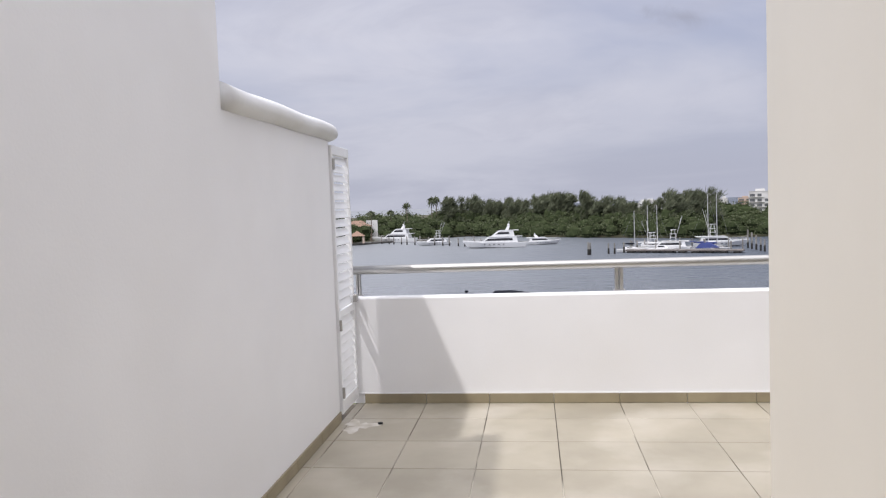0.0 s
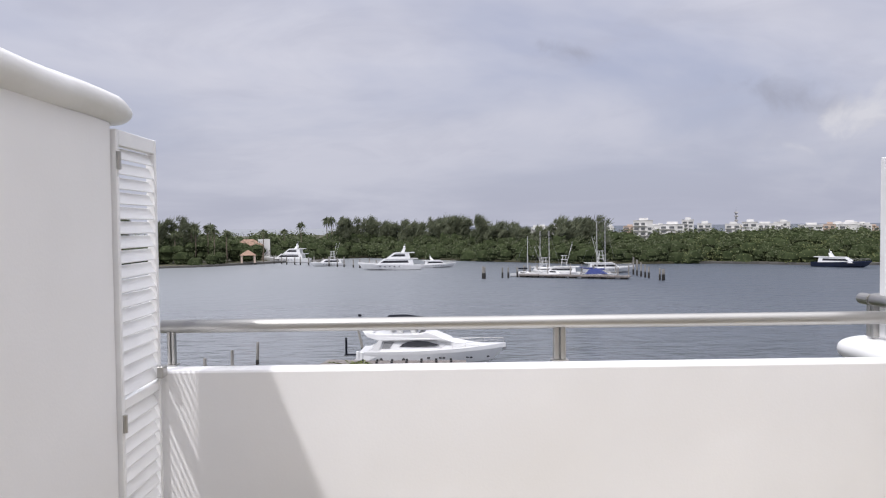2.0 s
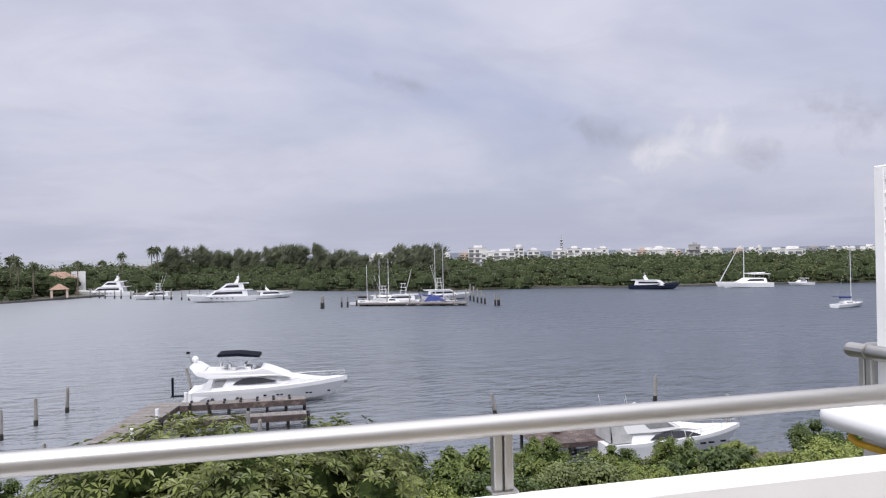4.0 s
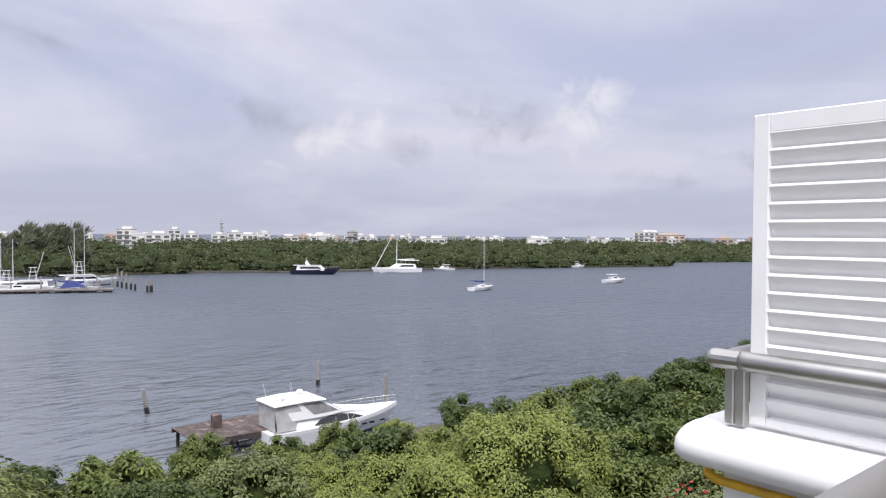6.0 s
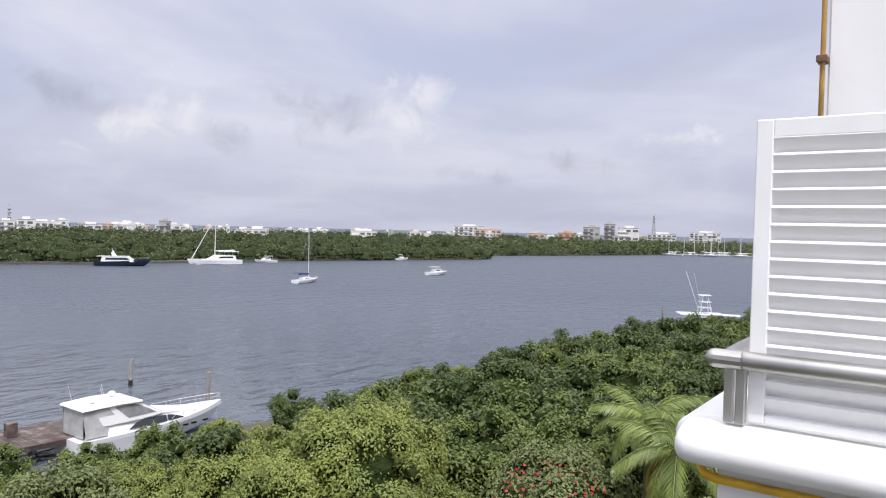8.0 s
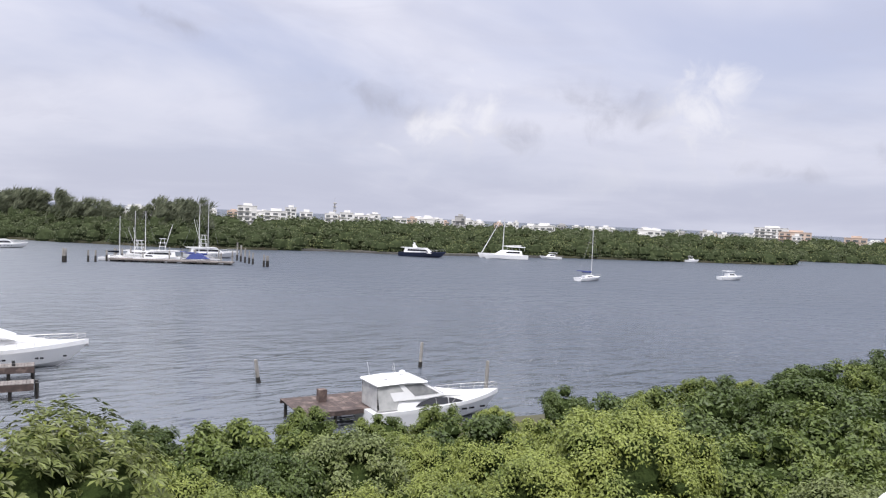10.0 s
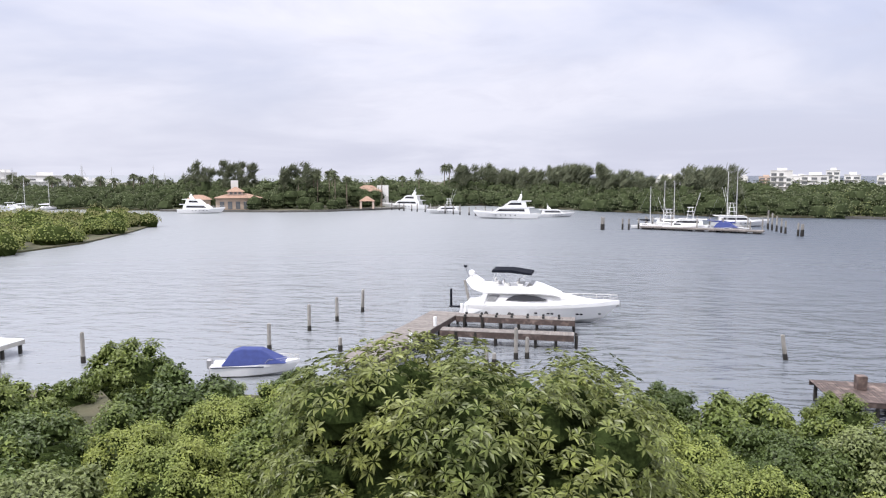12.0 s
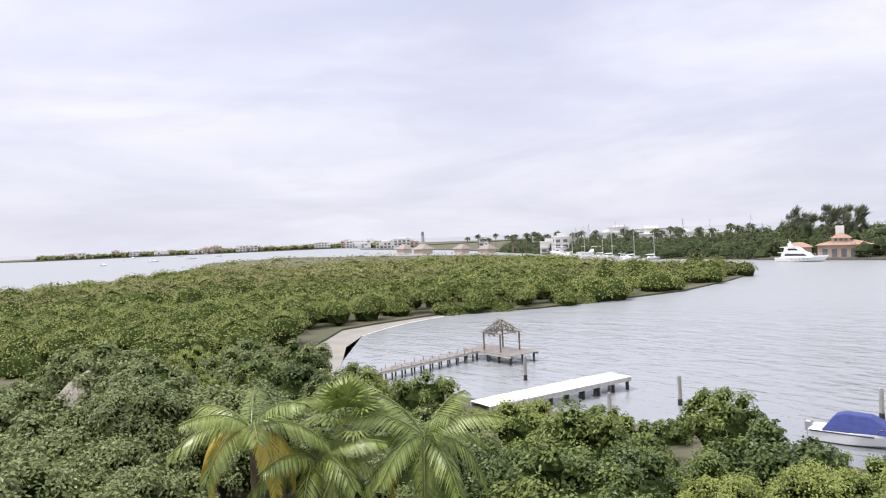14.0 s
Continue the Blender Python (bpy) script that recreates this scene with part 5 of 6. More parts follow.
def catamaran(m):
    g = empty("catamaran", m)
    for e in (1, -1):
        bm = hull_bm(18, 2.2, 1.7, 2.0, 0.06)
        bmesh.ops.translate(bm, verts=bm.verts[:], vec=(0, e * 3.3, 0))
        part("hull", bm, "hull", g)
    part("bridge_deck", box(1.5, -3.4, 1.0, 12.0, 3.4, 1.75, 0.08), "hull", g)
    part("saloon", solid([(2.0, 1.7), (2.2, 3.3), (8.2, 3.4), (11.0, 1.8)], 3.3, 2.8, 1.7, 3.4, 0.1), "hull", g)
    side_panes([(3.0, 2.3), (3.1, 3.0), (8.0, 3.0), (9.4, 2.3)], 3.3, 2.8, 1.7, 3.4, "window", "darkglass", g, 0.04)
    part("hardtop", box(0.6, -2.8, 4.6, 6.6, 2.8, 4.8, 0.06), "hull", g)
    for x, y in ((1.0, -2.4), (1.0, 2.4), (6.2, -2.4), (6.2, 2.4)):
        part("post", tube(bmesh.new(), (x, y, 3.2), (x, y, 4.6), 0.06, n=5), "alu", g)
    part("mast", tube(bmesh.new(), (9.0, 0, 3.2), (8.8, 0, 15.6), 0.2, 0.13, 8), "alu", g)
    part("furled_sail", tube(bmesh.new(), (17.6, 0, 2.2), (10.6, 0, 14.6), 0.19, 0.10, 6), "alu", g)
    part("boom", tube(bmesh.new(), (8.8, 0, 4.95), (1.4, 0, 5.2), 0.16, n=6), "hull", g)
    return tagged(g, "white sailing catamaran moored along the far quay", "catamaran")


def small_boat(m, L=8.0, label="small white motorboat with a cabin roof"):
    g = empty("small_motorboat", m)
    part("hull", hull_bm(L, L * 0.34, 1.0, 1.35, 0.13, sections=10), "hull", g)
    part("cabin", solid([(L * 0.3, 1.0), (L * 0.32, 2.0), (L * 0.55, 2.0), (L * 0.68, 1.15)], L * 0.13, L * 0.11, 1, 2, 0.05), "hull", g)
    side_panes([(L * 0.34, 1.45), (L * 0.35, 1.85), (L * 0.53, 1.85), (L * 0.58, 1.45)], L * 0.13, L * 0.11, 1, 2, "window", "darkglass", g)
    part("roof", box(L * 0.2, -L * 0.13, 2.6, L * 0.55, L * 0.13, 2.72, 0.04), "hull", g)
    for x, y in ((0.23, -0.11), (0.23, 0.11), (0.52, -0.11), (0.52, 0.11)):
        part("post", tube(bmesh.new(), (x * L, y * L, 1.0), (x * L, y * L, 2.6), 0.03, n=5), "alu", g)
    return tagged(g, label, "boat")


def place(x, y, heading):
    return pose(x, y, WATER, 0, 0, heading)


flybridge_yacht(place(-6.0, 74.4, -4) @ Matrix.Diagonal((0.95, 0.95, 0.97, 1)))
express_cruiser(place(24.4, 45.6, -1.5) @ Matrix.Diagonal((0.86, 0.86, 0.84, 1)))
covered_boat(place(-22.4, 49.6, 13) @ Matrix.Diagonal((0.9, 0.9, 0.9, 1)))
big_yacht(place(-49, 300, 171), 20, 5.4, 2, tower=False, label="tall white motor yacht moored among mooring piles")
big_yacht(place(-31, 272, 199), 13, 4.4, 1, tower=True, label="white sport-fishing boat with a lookout tower", name="fishing_boat")
big_yacht(place(-1.5, 243, 184), 21.5, 5.4, 2, label="long white motor yacht with dark window bands")
big_yacht(place(-2.0, 253, 4), 13, 5.0, 1, label="white motor catamaran with a flat roof")
big_yacht(place(130.5, 236.0, -42), 17.5, 4.8, 1, hull="navy", label="motor yacht with dark navy hull and white superstructure")
catamaran(place(178.0, 221.5, 165))
small_boat(place(197, 221.5, 160), 9)
small_boat(place(261.5, 213, -30), 6.5, "small white motorboat drifting near the mangrove point")
sailing_boat(place(131.0, 139.6, 8), 9.5, 14.2)
small_boat(place(187.0, 138.6, -12), 8.6, "white motorboat under way on the lagoon")
big_yacht(place(-136.5, 255.5, 2), 18, 5.0, 2, label="white and dark motor yacht moored before the ochre villa")
big_yacht(place(116.0, 36.5, -60), 13, 4.2, 1, tower=True, label="white fishing boat with outriggers at a small dock", name="fishing_boat")
small_boat(place(117.5, 31.0, -75), 7.5)
for i, (x, y, a) in enumerate(((378, 226, -20), (392, 222, -15), (404, 219, -10), (416, 215, -20), (446, 198, -15), (458, 193, -22))):
    small_boat(place(x, y, a), 9 + (i % 3) * 1.5, "white motorboat moored under the far trees")

# ---- docks and piles ----


def pile(x, y, h, r=0.14, lean=(0, 0), label="weathered timber mooring pile standing in the water", wet=0.55):
    g = empty("mooring_pile", pose(x, y, WATER, lean[0], lean[1], 0))
    bm = tube(bmesh.new(), (0, 0, wet), (0, 0, h), r, r * 0.92, 9)
    bmesh.ops.bevel(bm, geom=[e for e in bm.edges if all(v.co.z > h - 0.01 for v in e.verts)], offset=r * 0.3, segments=2, affect="EDGES")
    shaft = part("shaft", bm, "pile", g)
    part("wet_foot", tube(bmesh.new(), (0, 0, -1.0), (0, 0, wet), r * 1.25, r * 1.12, 9), "pile_wet", shaft, "dark wet pile foot")
    return tagged(g, label, "mooring pile", "mooring piles")


for x, y, h, lean in ((-20.2, 65.2, 2.6, (0, 0)), (-18.9, 70.0, 2.5, (0, 0)), (-17.6, 75.2, 2.5, (0, 2)), (21.6, 60.6, 2.1, (0, -9)), (38.3, 61.5, 2.5, (0, 3)), (37.9, 49.6, 3.0, (2, 0)),
                      (-0.1, 57.6, 2.6, (0, 0)), (0.8, 57.9, 1.8, (0, 0)), (-2.3, 55.2, 1.3, (0, 0)), (-1.7, 55.4, 1.0, (0, 0)), (-34.2, 51.3, 2.5, (0, 0)), (-51.5, 49.8, 2.4, (0, 0)), (-21.0, 57.2, 2.4, (0, 0)),
                      (-35.8, 44.3, 2.0, (0, 0)), (-52.4, 38.2, 2.8, (0, 0)), (-15.0, 58.0, 1.2, (0, 0)), (-6.6, 82.0, 2.8, (0, -12)), (118.4, 39.0, 3.4, (0, -8))):
    pile(x, y, h, 0.17, lean)
for x, y, h in ((16.3, 196.5, 3.6), (16.9, 197.0, 3.4), (16.6, 196.2, 3.3), (22.0, 198.5, 3.0), (23.6, 198.0, 3.0), (26.5, 201, 3.0), (62.0, 184, 3.2), (62.6, 183.4, 3.0), (63.2, 184.3, 2.9), (61.3, 206, 5.2), (61.2, 202, 4.6), (61.2, 198, 4.0), (61.3, 194.5, 3.6), (61.4, 191.5, 3.2), (29, 206, 3.2), (31, 207, 3.0)):
    pile(x, y, h, 0.23, label="dark timber dolphin pile out in the lagoon", wet=1.6)
rng_p = np.random.default_rng(4)
for i in range(16):
    pile(-62 + i * 3.2 + (i % 2) * 0.5, 290 - i * 2.9 + rng_p.uniform(-1, 1), 3.2 + rng_p.uniform(-.4, .6), 0.24, label="timber mooring pile beside the moored yachts", wet=1.0)


def deck(parent, a, b, width, z, n, board="plank", material="teak", edge="redwood", fascia=0.28):
    """Boards across the way from a to b, on two edge beams."""
    a, b = Vector((*a, 0)), Vector((*b, 0))
    d = (b - a)
    L = d.length
    ang = math.atan2(d.y, d.x)
    bw = L / n
    bm = box(-bw * 0.46, -width / 2, -0.05, bw * 0.46, width / 2, 0, 0)
    me = bpy.data.meshes.new(board)
    bm.to_mesh(me)
    bm.free()
    me.materials.append(M[material])
    rng = random.Random(n)
    for i in range(n):
        ob = new(board, me)
        ob.parent = parent
        ob.matrix_basis = Matrix.Translation(a + d * ((i + 0.5) / n) + Vector((0, 0, z + rng.uniform(-.006, .006)))) @ Matrix.Rotation(ang, 4, "Z")
    for e in (1, -1):
        bm = box(0, e * (width / 2 - 0.06) - 0.05, z - 0.06 - fascia, L, e * (width / 2 - 0.06) + 0.05, z - 0.056)
        bmesh.ops.rotate(bm, verts=bm.verts[:], cent=(0, 0, 0), matrix=Matrix.Rotation(ang, 3, "Z"))
        bmesh.ops.translate(bm, verts=bm.verts[:], vec=a)
        part("edge_beam", bm, edge, parent)
    return ang


def dock_post(parent, x, y, top, r=0.13):
    part("dock_leg", tube(bmesh.new(), (x, y, WATER - 1.0), (x, y, top), r, n=8), "pile_wet", parent)


def timber_dock():
    g = empty("timber_dock")
    z = WATER + 1.28
    deck(g, (-11.6, 50.0), (-7.7, 70.4), 3.0, z, 64, fascia=0.45)
    deck(g, (-6.4, 69.1), (5.0, 68.5), 1.6, z, 48, fascia=0.5)
    deck(g, (-7.0, 62.5), (4.7, 62.0), 1.4, z, 48, fascia=0.5)
    for x in np.arange(-5.6, 5.0, 1.75):
        for dy in (-0.6, 0.6):
            dock_post(g, x, 68.8 + dy, z - 0.06)
            dock_post(g, x, 62.2 + dy * 0.8, z - 0.06)
    for k in range(8):
        for e in (-1.2, 1.2):
            dock_post(g, -11.3 + 0.19 * 2.7 * k + e, 51.5 + 2.7 * k, z - 0.06)
    for x in np.arange(-5.5, 5.0, 1.5):
        for yy in (68.22, 69.4):
            part("cleat", box(x - 0.12, yy - 0.12, z + 0.003, x + 0.12, yy + 0.12, z + 0.2, 0.03), "rope", g, "dark mooring cleat")
    for x, y in ((-6.1, 70.4), (-5.6, 69.7), (-7.7, 63.4), (-8.6, 56.5)):
        part("bollard", tube(bmesh.new(), (x, y, z), (x, y, z + 0.85), 0.16, n=10), "white_dock", g, "white bollard")
    tagged(g, "weathered reddish timber dock with two fingers", "dock")
    g = empty("short_dock")
    deck(g, (19.8, 48.0), (27.5, 47.7), 4.6, z, 34, material="redwood")
    for x in np.arange(20.2, 27.5, 2.2):
        for dy in (-2, 2):
            dock_post(g, x, 47.9 + dy, z - 0.06)
    part("box", box(22.1, 48.2, z + 0.002, 22.7, 48.8, z + 0.9, 0.03), "redwood", g, "dark dock locker")
    tagged(g, "dark timber dock behind the cabin cruiser", "dock")


timber_dock()


def white_dock():
    g = empty("white_dock")
    z = WATER + 1.2
    a, b = Vector((-43.2, 37.0, 0)), Vector((-42.4, 53.6, 0))
    ang = deck(g, (a.x, a.y), (b.x, b.y), 2.7, z, 40, material="white_dock", edge="concrete", fascia=0.35)
    for k in range(9):
        y = 38.0 + 1.9 * k
        for e in (-1.1, 1.1):
            dock_post(g, -43.15 + 0.047 * (y - 37) + e, y, z - 0.06, 0.16)
    rng = random.Random(5)
    for k in range(7):
        y = 39 + k * 2.0
        part("cover_sheet", box(-44.3 + 0.047 * (y - 37), y, z + 0.012, -41.95 + 0.047 * (y - 37), y + 1.7, z + 0.06 + 0.05 * rng.random(), 0.03), "white_dock", g, "white protective sheet")
    tagged(g, "white covered dock on dark piles", "dock")


white_dock()


def palapa_pier():
    g = empty("palapa_pier")
    z = WATER + 1.1
    deck(g, (-62.6, 38.5), (-65.0, 54.0), 1.5, z, 44, edge="concrete", fascia=0.2)
    deck(g, (-67.2, 56.2), (-58.4, 56.2), 4.4, z, 36, edge="concrete", fascia=0.2)
    for k in range(11):
        y = 39.2 + 1.4 * k
        for e in (-0.65, 0.65):
            dock_post(g, -62.6 - 0.155 * (y - 38.5) + e, y, z - 0.06, 0.09)
            part("rail_post", tube(bmesh.new(), (-62.6 - 0.155 * (y - 38.5) + e, y, z), (-62.6 - 0.155 * (y - 38.5) + e, y, z + 0.42), 0.05, n=6), "pile", g)
    for x in np.arange(-66.8, -58.5, 2.0):
        for y in (54.3, 58.0):
            dock_post(g, x, y, z - 0.06, 0.12)
    tagged(g, "grey wooden pier leading to a thatched shelter", "pier")
    s = empty("thatched_shelter", pose(-62.6, 56.4, z))
    for x, y in ((-1.5, -1.5), (1.5, -1.5), (-1.5, 1.5), (1.5, 1.5)):
        part("post", tube(bmesh.new(), (x, y, 0), (x, y, 2.2), 0.11, n=7), "bark", s)
    part("roof_frame", merged([tube(bmesh.new(), (a, b, 2.2), (c, d, 2.2), 0.06, n=5) for a, b, c, d in ((-1.5, -1.5, 1.5, -1.5), (1.5, -1.5, 1.5, 1.5), (1.5, 1.5, -1.5, 1.5), (-1.5, 1.5, -1.5, -1.5))]
                              + [tube(bmesh.new(), (x, y, 2.1), (0, 0, 3.7), 0.05, n=5) for x, y in ((-1.8, -1.8), (1.8, -1.8), (-1.8, 1.8), (1.8, 1.8))]), "bark", s)
    rng = np.random.default_rng(9)
    n = 230
    t = rng.uniform(0, 1, n) ** 0.6
    a = rng.uniform(0.6, 5.3, n)
    p = np.stack([1.9 * t * np.cos(a), 1.9 * t * np.sin(a), 3.7 - 1.6 * t], 1)
    d = np.stack([np.cos(a), np.sin(a), -0.85 + 0 * a], 1)
    v, f = leaf_arrays(rng, p, d, 0.6, 0.16, 0.1, 0.12)
    ob = new("thatch", mesh_of("thatch", [(v, f, 0)], ["thatch"]))
    ob.parent = s
    tagged(s, "ragged thatched shelter on the pier's end", "shelter")


palapa_pier()
h = empty("thatched_hut", pose(-56.8, 10.4, -12.7))
part("roof", loft([[(r * math.cos(a) * (1 + 0.06 * math.sin(5 * a)), r * math.sin(a), z) for a in [2 * math.pi * k / 14 for k in range(14)]] for r, z in ((2.6, 3.3), (1.4, 4.6), (0.1, 5.4))]), "thatch", h)
for a in (0.5, 2.1, 3.6, 5.2):
    part("post", tube(bmesh.new(), (1.8 * math.cos(a), 1.8 * math.sin(a), 0), (1.8 * math.cos(a), 1.8 * math.sin(a), 3.6), 0.1, n=6), "bark", h)
tagged(h, "grey thatched hut roof rising among the bushes", "hut")

# beach of the cove
BEACH = [(x - 2.5, y - 1.0) for x, y in BUSH_LINE] + SHORE_LINE[::-1]
structure(link("beach", prism(BEACH, WATER - 0.6, WATER + 0.07), "sand"), "pale grey sand of the cove's beach", "beach")
FOAM = [(x + 0.15, y - 0.1) for x, y in SHORE_LINE[3:]] + [(x + 0.75 - 0.03 * i, y - 0.45) for i, (x, y) in enumerate(SHORE_LINE[3:][::-1])]
tagged(link("shore_foam", prism(FOAM, WATER - 0.02, WATER + 0.03), "foam"), "thin white line of foam along the beach", "foam", kind="stuff")


def marina_platform():
    g = empty("floating_dock", pose(41.5, 195.5, WATER, 0, 0, -23.5))
    for i in range(16):
        part("deck_plate", box(-15.4 + 1.93 * i, -1.6, 0.45, -13.52 + 1.93 * i, 1.6, 0.85, 0.03), "teak", g)
    for i in range(9):
        part("float", box(-15 + 3.5 * i, -1.4, -0.3, -13.2 + 3.5 * i, 1.4, 0.45), "pile_wet", g)
    for i in range(14):
        part("post", tube(bmesh.new(), (-14.6 + 2.2 * i, 2.6 + 5 * (i % 3), -1), (-14.6 + 2.2 * i, 2.6 + 5 * (i % 3), 3.0 + 0.4 * (i % 2)), 0.2, n=6), "pile", g)
    for x in (-4.5, 5.5):
        part("finger", box(x, 1.6, 0.45, x + 1.4, 13, 0.8, 0.02), "concrete", g)
    tagged(g, "long concrete floating dock with moored boats", "dock")


marina_platform()
for x, y, a, L, mast, sail in ((29.8, 203.0, -23, 8.5, 11.6, "canvas_dark"), (33.7, 205.5, 157, 9.5, 13.1, "hull"), (36.8, 207.5, -23, 9.5, 13.1, "canvas_dark"), (49.0, 199.2, -23, 9.5, 15.6, "canvas_blue"), (50.6, 196.2, -23, 9.0, 15.6, "canvas_blue")):
    sailing_boat(place(x - 0.58 * L * math.cos(radians(a)), y - 0.58 * L * math.sin(radians(a)), a), L, mast, sail, "white sailing yacht moored at the floating dock", bimini=sail == "canvas_blue")
big_yacht(place(45.5, 203.2, 170), 14, 4.6, 1, tower=True, label="white fishing boat with a lookout tower at the floating dock", name="fishing_boat")
big_yacht(place(48.5, 217.0, -5), 16, 4.8, 1, tower=True, label="white fishing boat with a lookout tower by the far shore", name="fishing_boat")

small_boat(place(33.0, 200.5, -23), 8.5, "white motorboat moored at the floating dock")
covered = covered_boat(place(44.2, 196.8, -23) @ Matrix.Diagonal((1.15, 1.15, 1.1, 1)))
covered["label"] = "moored boat under a blue canvas at the floating dock"
big_yacht(place(31.5, 210.0, -23), 12, 4.2, 1, tower=True, label="white fishing boat with a lookout tower at the floating dock", name="fishing_boat")


# ---- houses and far land ----
def house(x, y, w, top, tone, face, storeys=None, label=""):
    """A flat-roofed house; its front looks towards the lagoon."""
    d = w * 0.6
    z0 = GROUND
    h = top - z0
    n = storeys or max(2, int(h / 3.4))
    material = {"w": "house_white", "g": "house_grey", "p": "house_pink", "o": "orange"}[tone]
    name = {"w": "white", "g": "grey", "p": "pink", "o": "orange"}[tone]
    g = empty("house", pose(x, y, z0, 0, 0, face))
    part("house_body", box(-w / 2, 0, 0, w / 2, d, h - 0.5, 0), material, g)
    part("roof", merged([box(-w / 2 - 0.3, -0.3, h - 0.5, w / 2 + 0.3, d + 0.3, h - 0.2), box(-w * 0.2, d * 0.3, h - 0.2, w * 0.25, d * 0.8, h + 1.6)]), material, g)
    cols = max(2, int(w / 5))
    rng = random.Random(int(x * 7 + y))
    for r in range(n):
        zz = h - 0.9 - (r + 1) * (h - 1.0) / n * 0.98 + 0.4
        if r > 3:
            break
        for c in range(cols):
            if rng.random() < 0.2:
                continue
            cx = -w / 2 + w * (c + 0.5) / cols
            ww = w / cols * rng.choice((0.28, 0.36, 0.3))
            part("window", box(cx - ww, -0.12, zz, cx + ww, 0.05, zz + (h / n) * 0.5), "pane", g)
        part("balcony", box(-w / 2, -1.0, zz - 0.5, w / 2 * rng.uniform(-0.4, 1), 0, zz - 0.25), material, g)
    return tagged(g, label or name + " flat-roofed house among trees across the lagoon", "house", "town houses")


TOWN_A = [(174, 573, 19, 4.2, "w"), (182, 528, 22, 0.9, "w"), (220, 600, 12, 4.5, "w"), (218, 558, 13, 1.2, "w"), (296, 688, 17.5, 0.5, "w"), (334, 704, 27, 0.3, "w"), (381, 759, 16, 1.7, "w"),
          (333, 615, 24, -1.0, "w"), (412, 685, 15, -0.4, "w"), (358, 542, 12, 3.3, "g"), (485, 636, 12, -1.9, "w"), (385, 459, 21, -1.7, "w"), (482, 436, 17, -1.4, "w"), (249, 547, 14, 2.1, "w"), (314, 627, 11, 2.0, "w")]
TOWN_B = [(359, 602, 18, 0.9, "w"), (419, 498, 25, -1.4, "w"), (525, 465, 26, -2.0, "w"), (555, 428, 14, -1.4, "w"), (710, 469, 42, 6.1, "w"), (680, 423, 37, 2.6, "p"), (663, 354, 23, -0.4, "p"), (632, 304, 22, 1.0, "o"),
          (623, 275, 19, 6.7, "g"), (639, 264, 13, 10.3, "g"), (627, 241, 23, 6.9, "w"), (854, 287, 42, 2.1, "w"), (965, 267, 48, 5.0, "w")]
TOWN_C = [(-330, 400, 18, 2.2, "w"), (-289, 382, 24, 0.4, "w"), (-242, 317, 9, -2.3, "w"), (-459, 384, 10, -1.0, "w"), (-318, 372, 14, -1.0, "w"), (-262, 352, 12, -2.5, "w")]
for row in TOWN_A + TOWN_B + TOWN_C:
    house(row[0], row[1], row[2] * 0.8, row[3], row[4], -math.degrees(math.atan2(row[0], row[1])))
rng_t = random.Random(12)
for i in range(85):
    a = radians(8 + 62 * rng_t.random())
    d = rng_t.uniform(650, 1050)
    x, y = d * math.sin(a), d * math.cos(a)
    house(x, y, rng_t.uniform(6, 16), rng_t.uniform(-4.2, 0.2), rng_t.choice("wwwwwgp"), -math.degrees(a))

# low white town and moored boats behind the island
for i in range(16):
    a = radians(-30.5 - 17 * rng_t.random())
    d = rng_t.uniform(420, 540)
    house(d * math.sin(a), d * math.cos(a), rng_t.uniform(7, 15), rng_t.uniform(-5.5, -1.5), rng_t.choice("wwwwp"), -math.degrees(a), label="low white house among palms behind the island")
for i in range(9):
    x = -205 - 11.5 * i
    y = float(np.interp(x, [-330, -210, -147], [330, 275, 268])) - 9 - 2 * (i % 2)
    if i % 3 == 2:
        small_boat(place(x, y, 20 + 40 * (i % 2)), 10, "white motorboat moored in the western basin")
    else:
        sailing_boat(place(x, y, 60 + 15 * (i % 3)), 10, 12.5 + i % 4, "hull", "white sailing yacht moored in the western basin", bimini=False)

# long white roof behind the woods
g = empty("long_building", pose(62, 412, GROUND, 0, 0, -9))
part("house_body", box(0, 0, 0, 27, 10, 11.2), "house_white", g)
part("roof", prism([(-0.6, -0.6), (27.6, -0.6), (27.6, 10.6), (-0.6, 10.6)], 11.2, 12.2), "white_dock", g)
for i in range(8):
    part("window", box(1.2 + 3.3 * i, -0.1, 8.6, 3.2 + 3.3 * i, 0.05, 10.3), "pane", g)
tagged(g, "long low white building behind the woods", "building")
g = empty("long_building", pose(-30, 420, GROUND, 0, 0, 5))
part("house_body", box(-14, 0, 0, 14, 10, 10.4), "house_white", g)
part("roof", box(-15, -0.7, 10.4, 15, 10.7, 11.2), "white_dock", g)
for i in range(8):
    part("window", box(-13 + 3.3 * i, -0.1, 8.0, -11 + 3.3 * i, 0.05, 9.6), "pane", g)
tagged(g, "long low white building behind palm trees", "building")


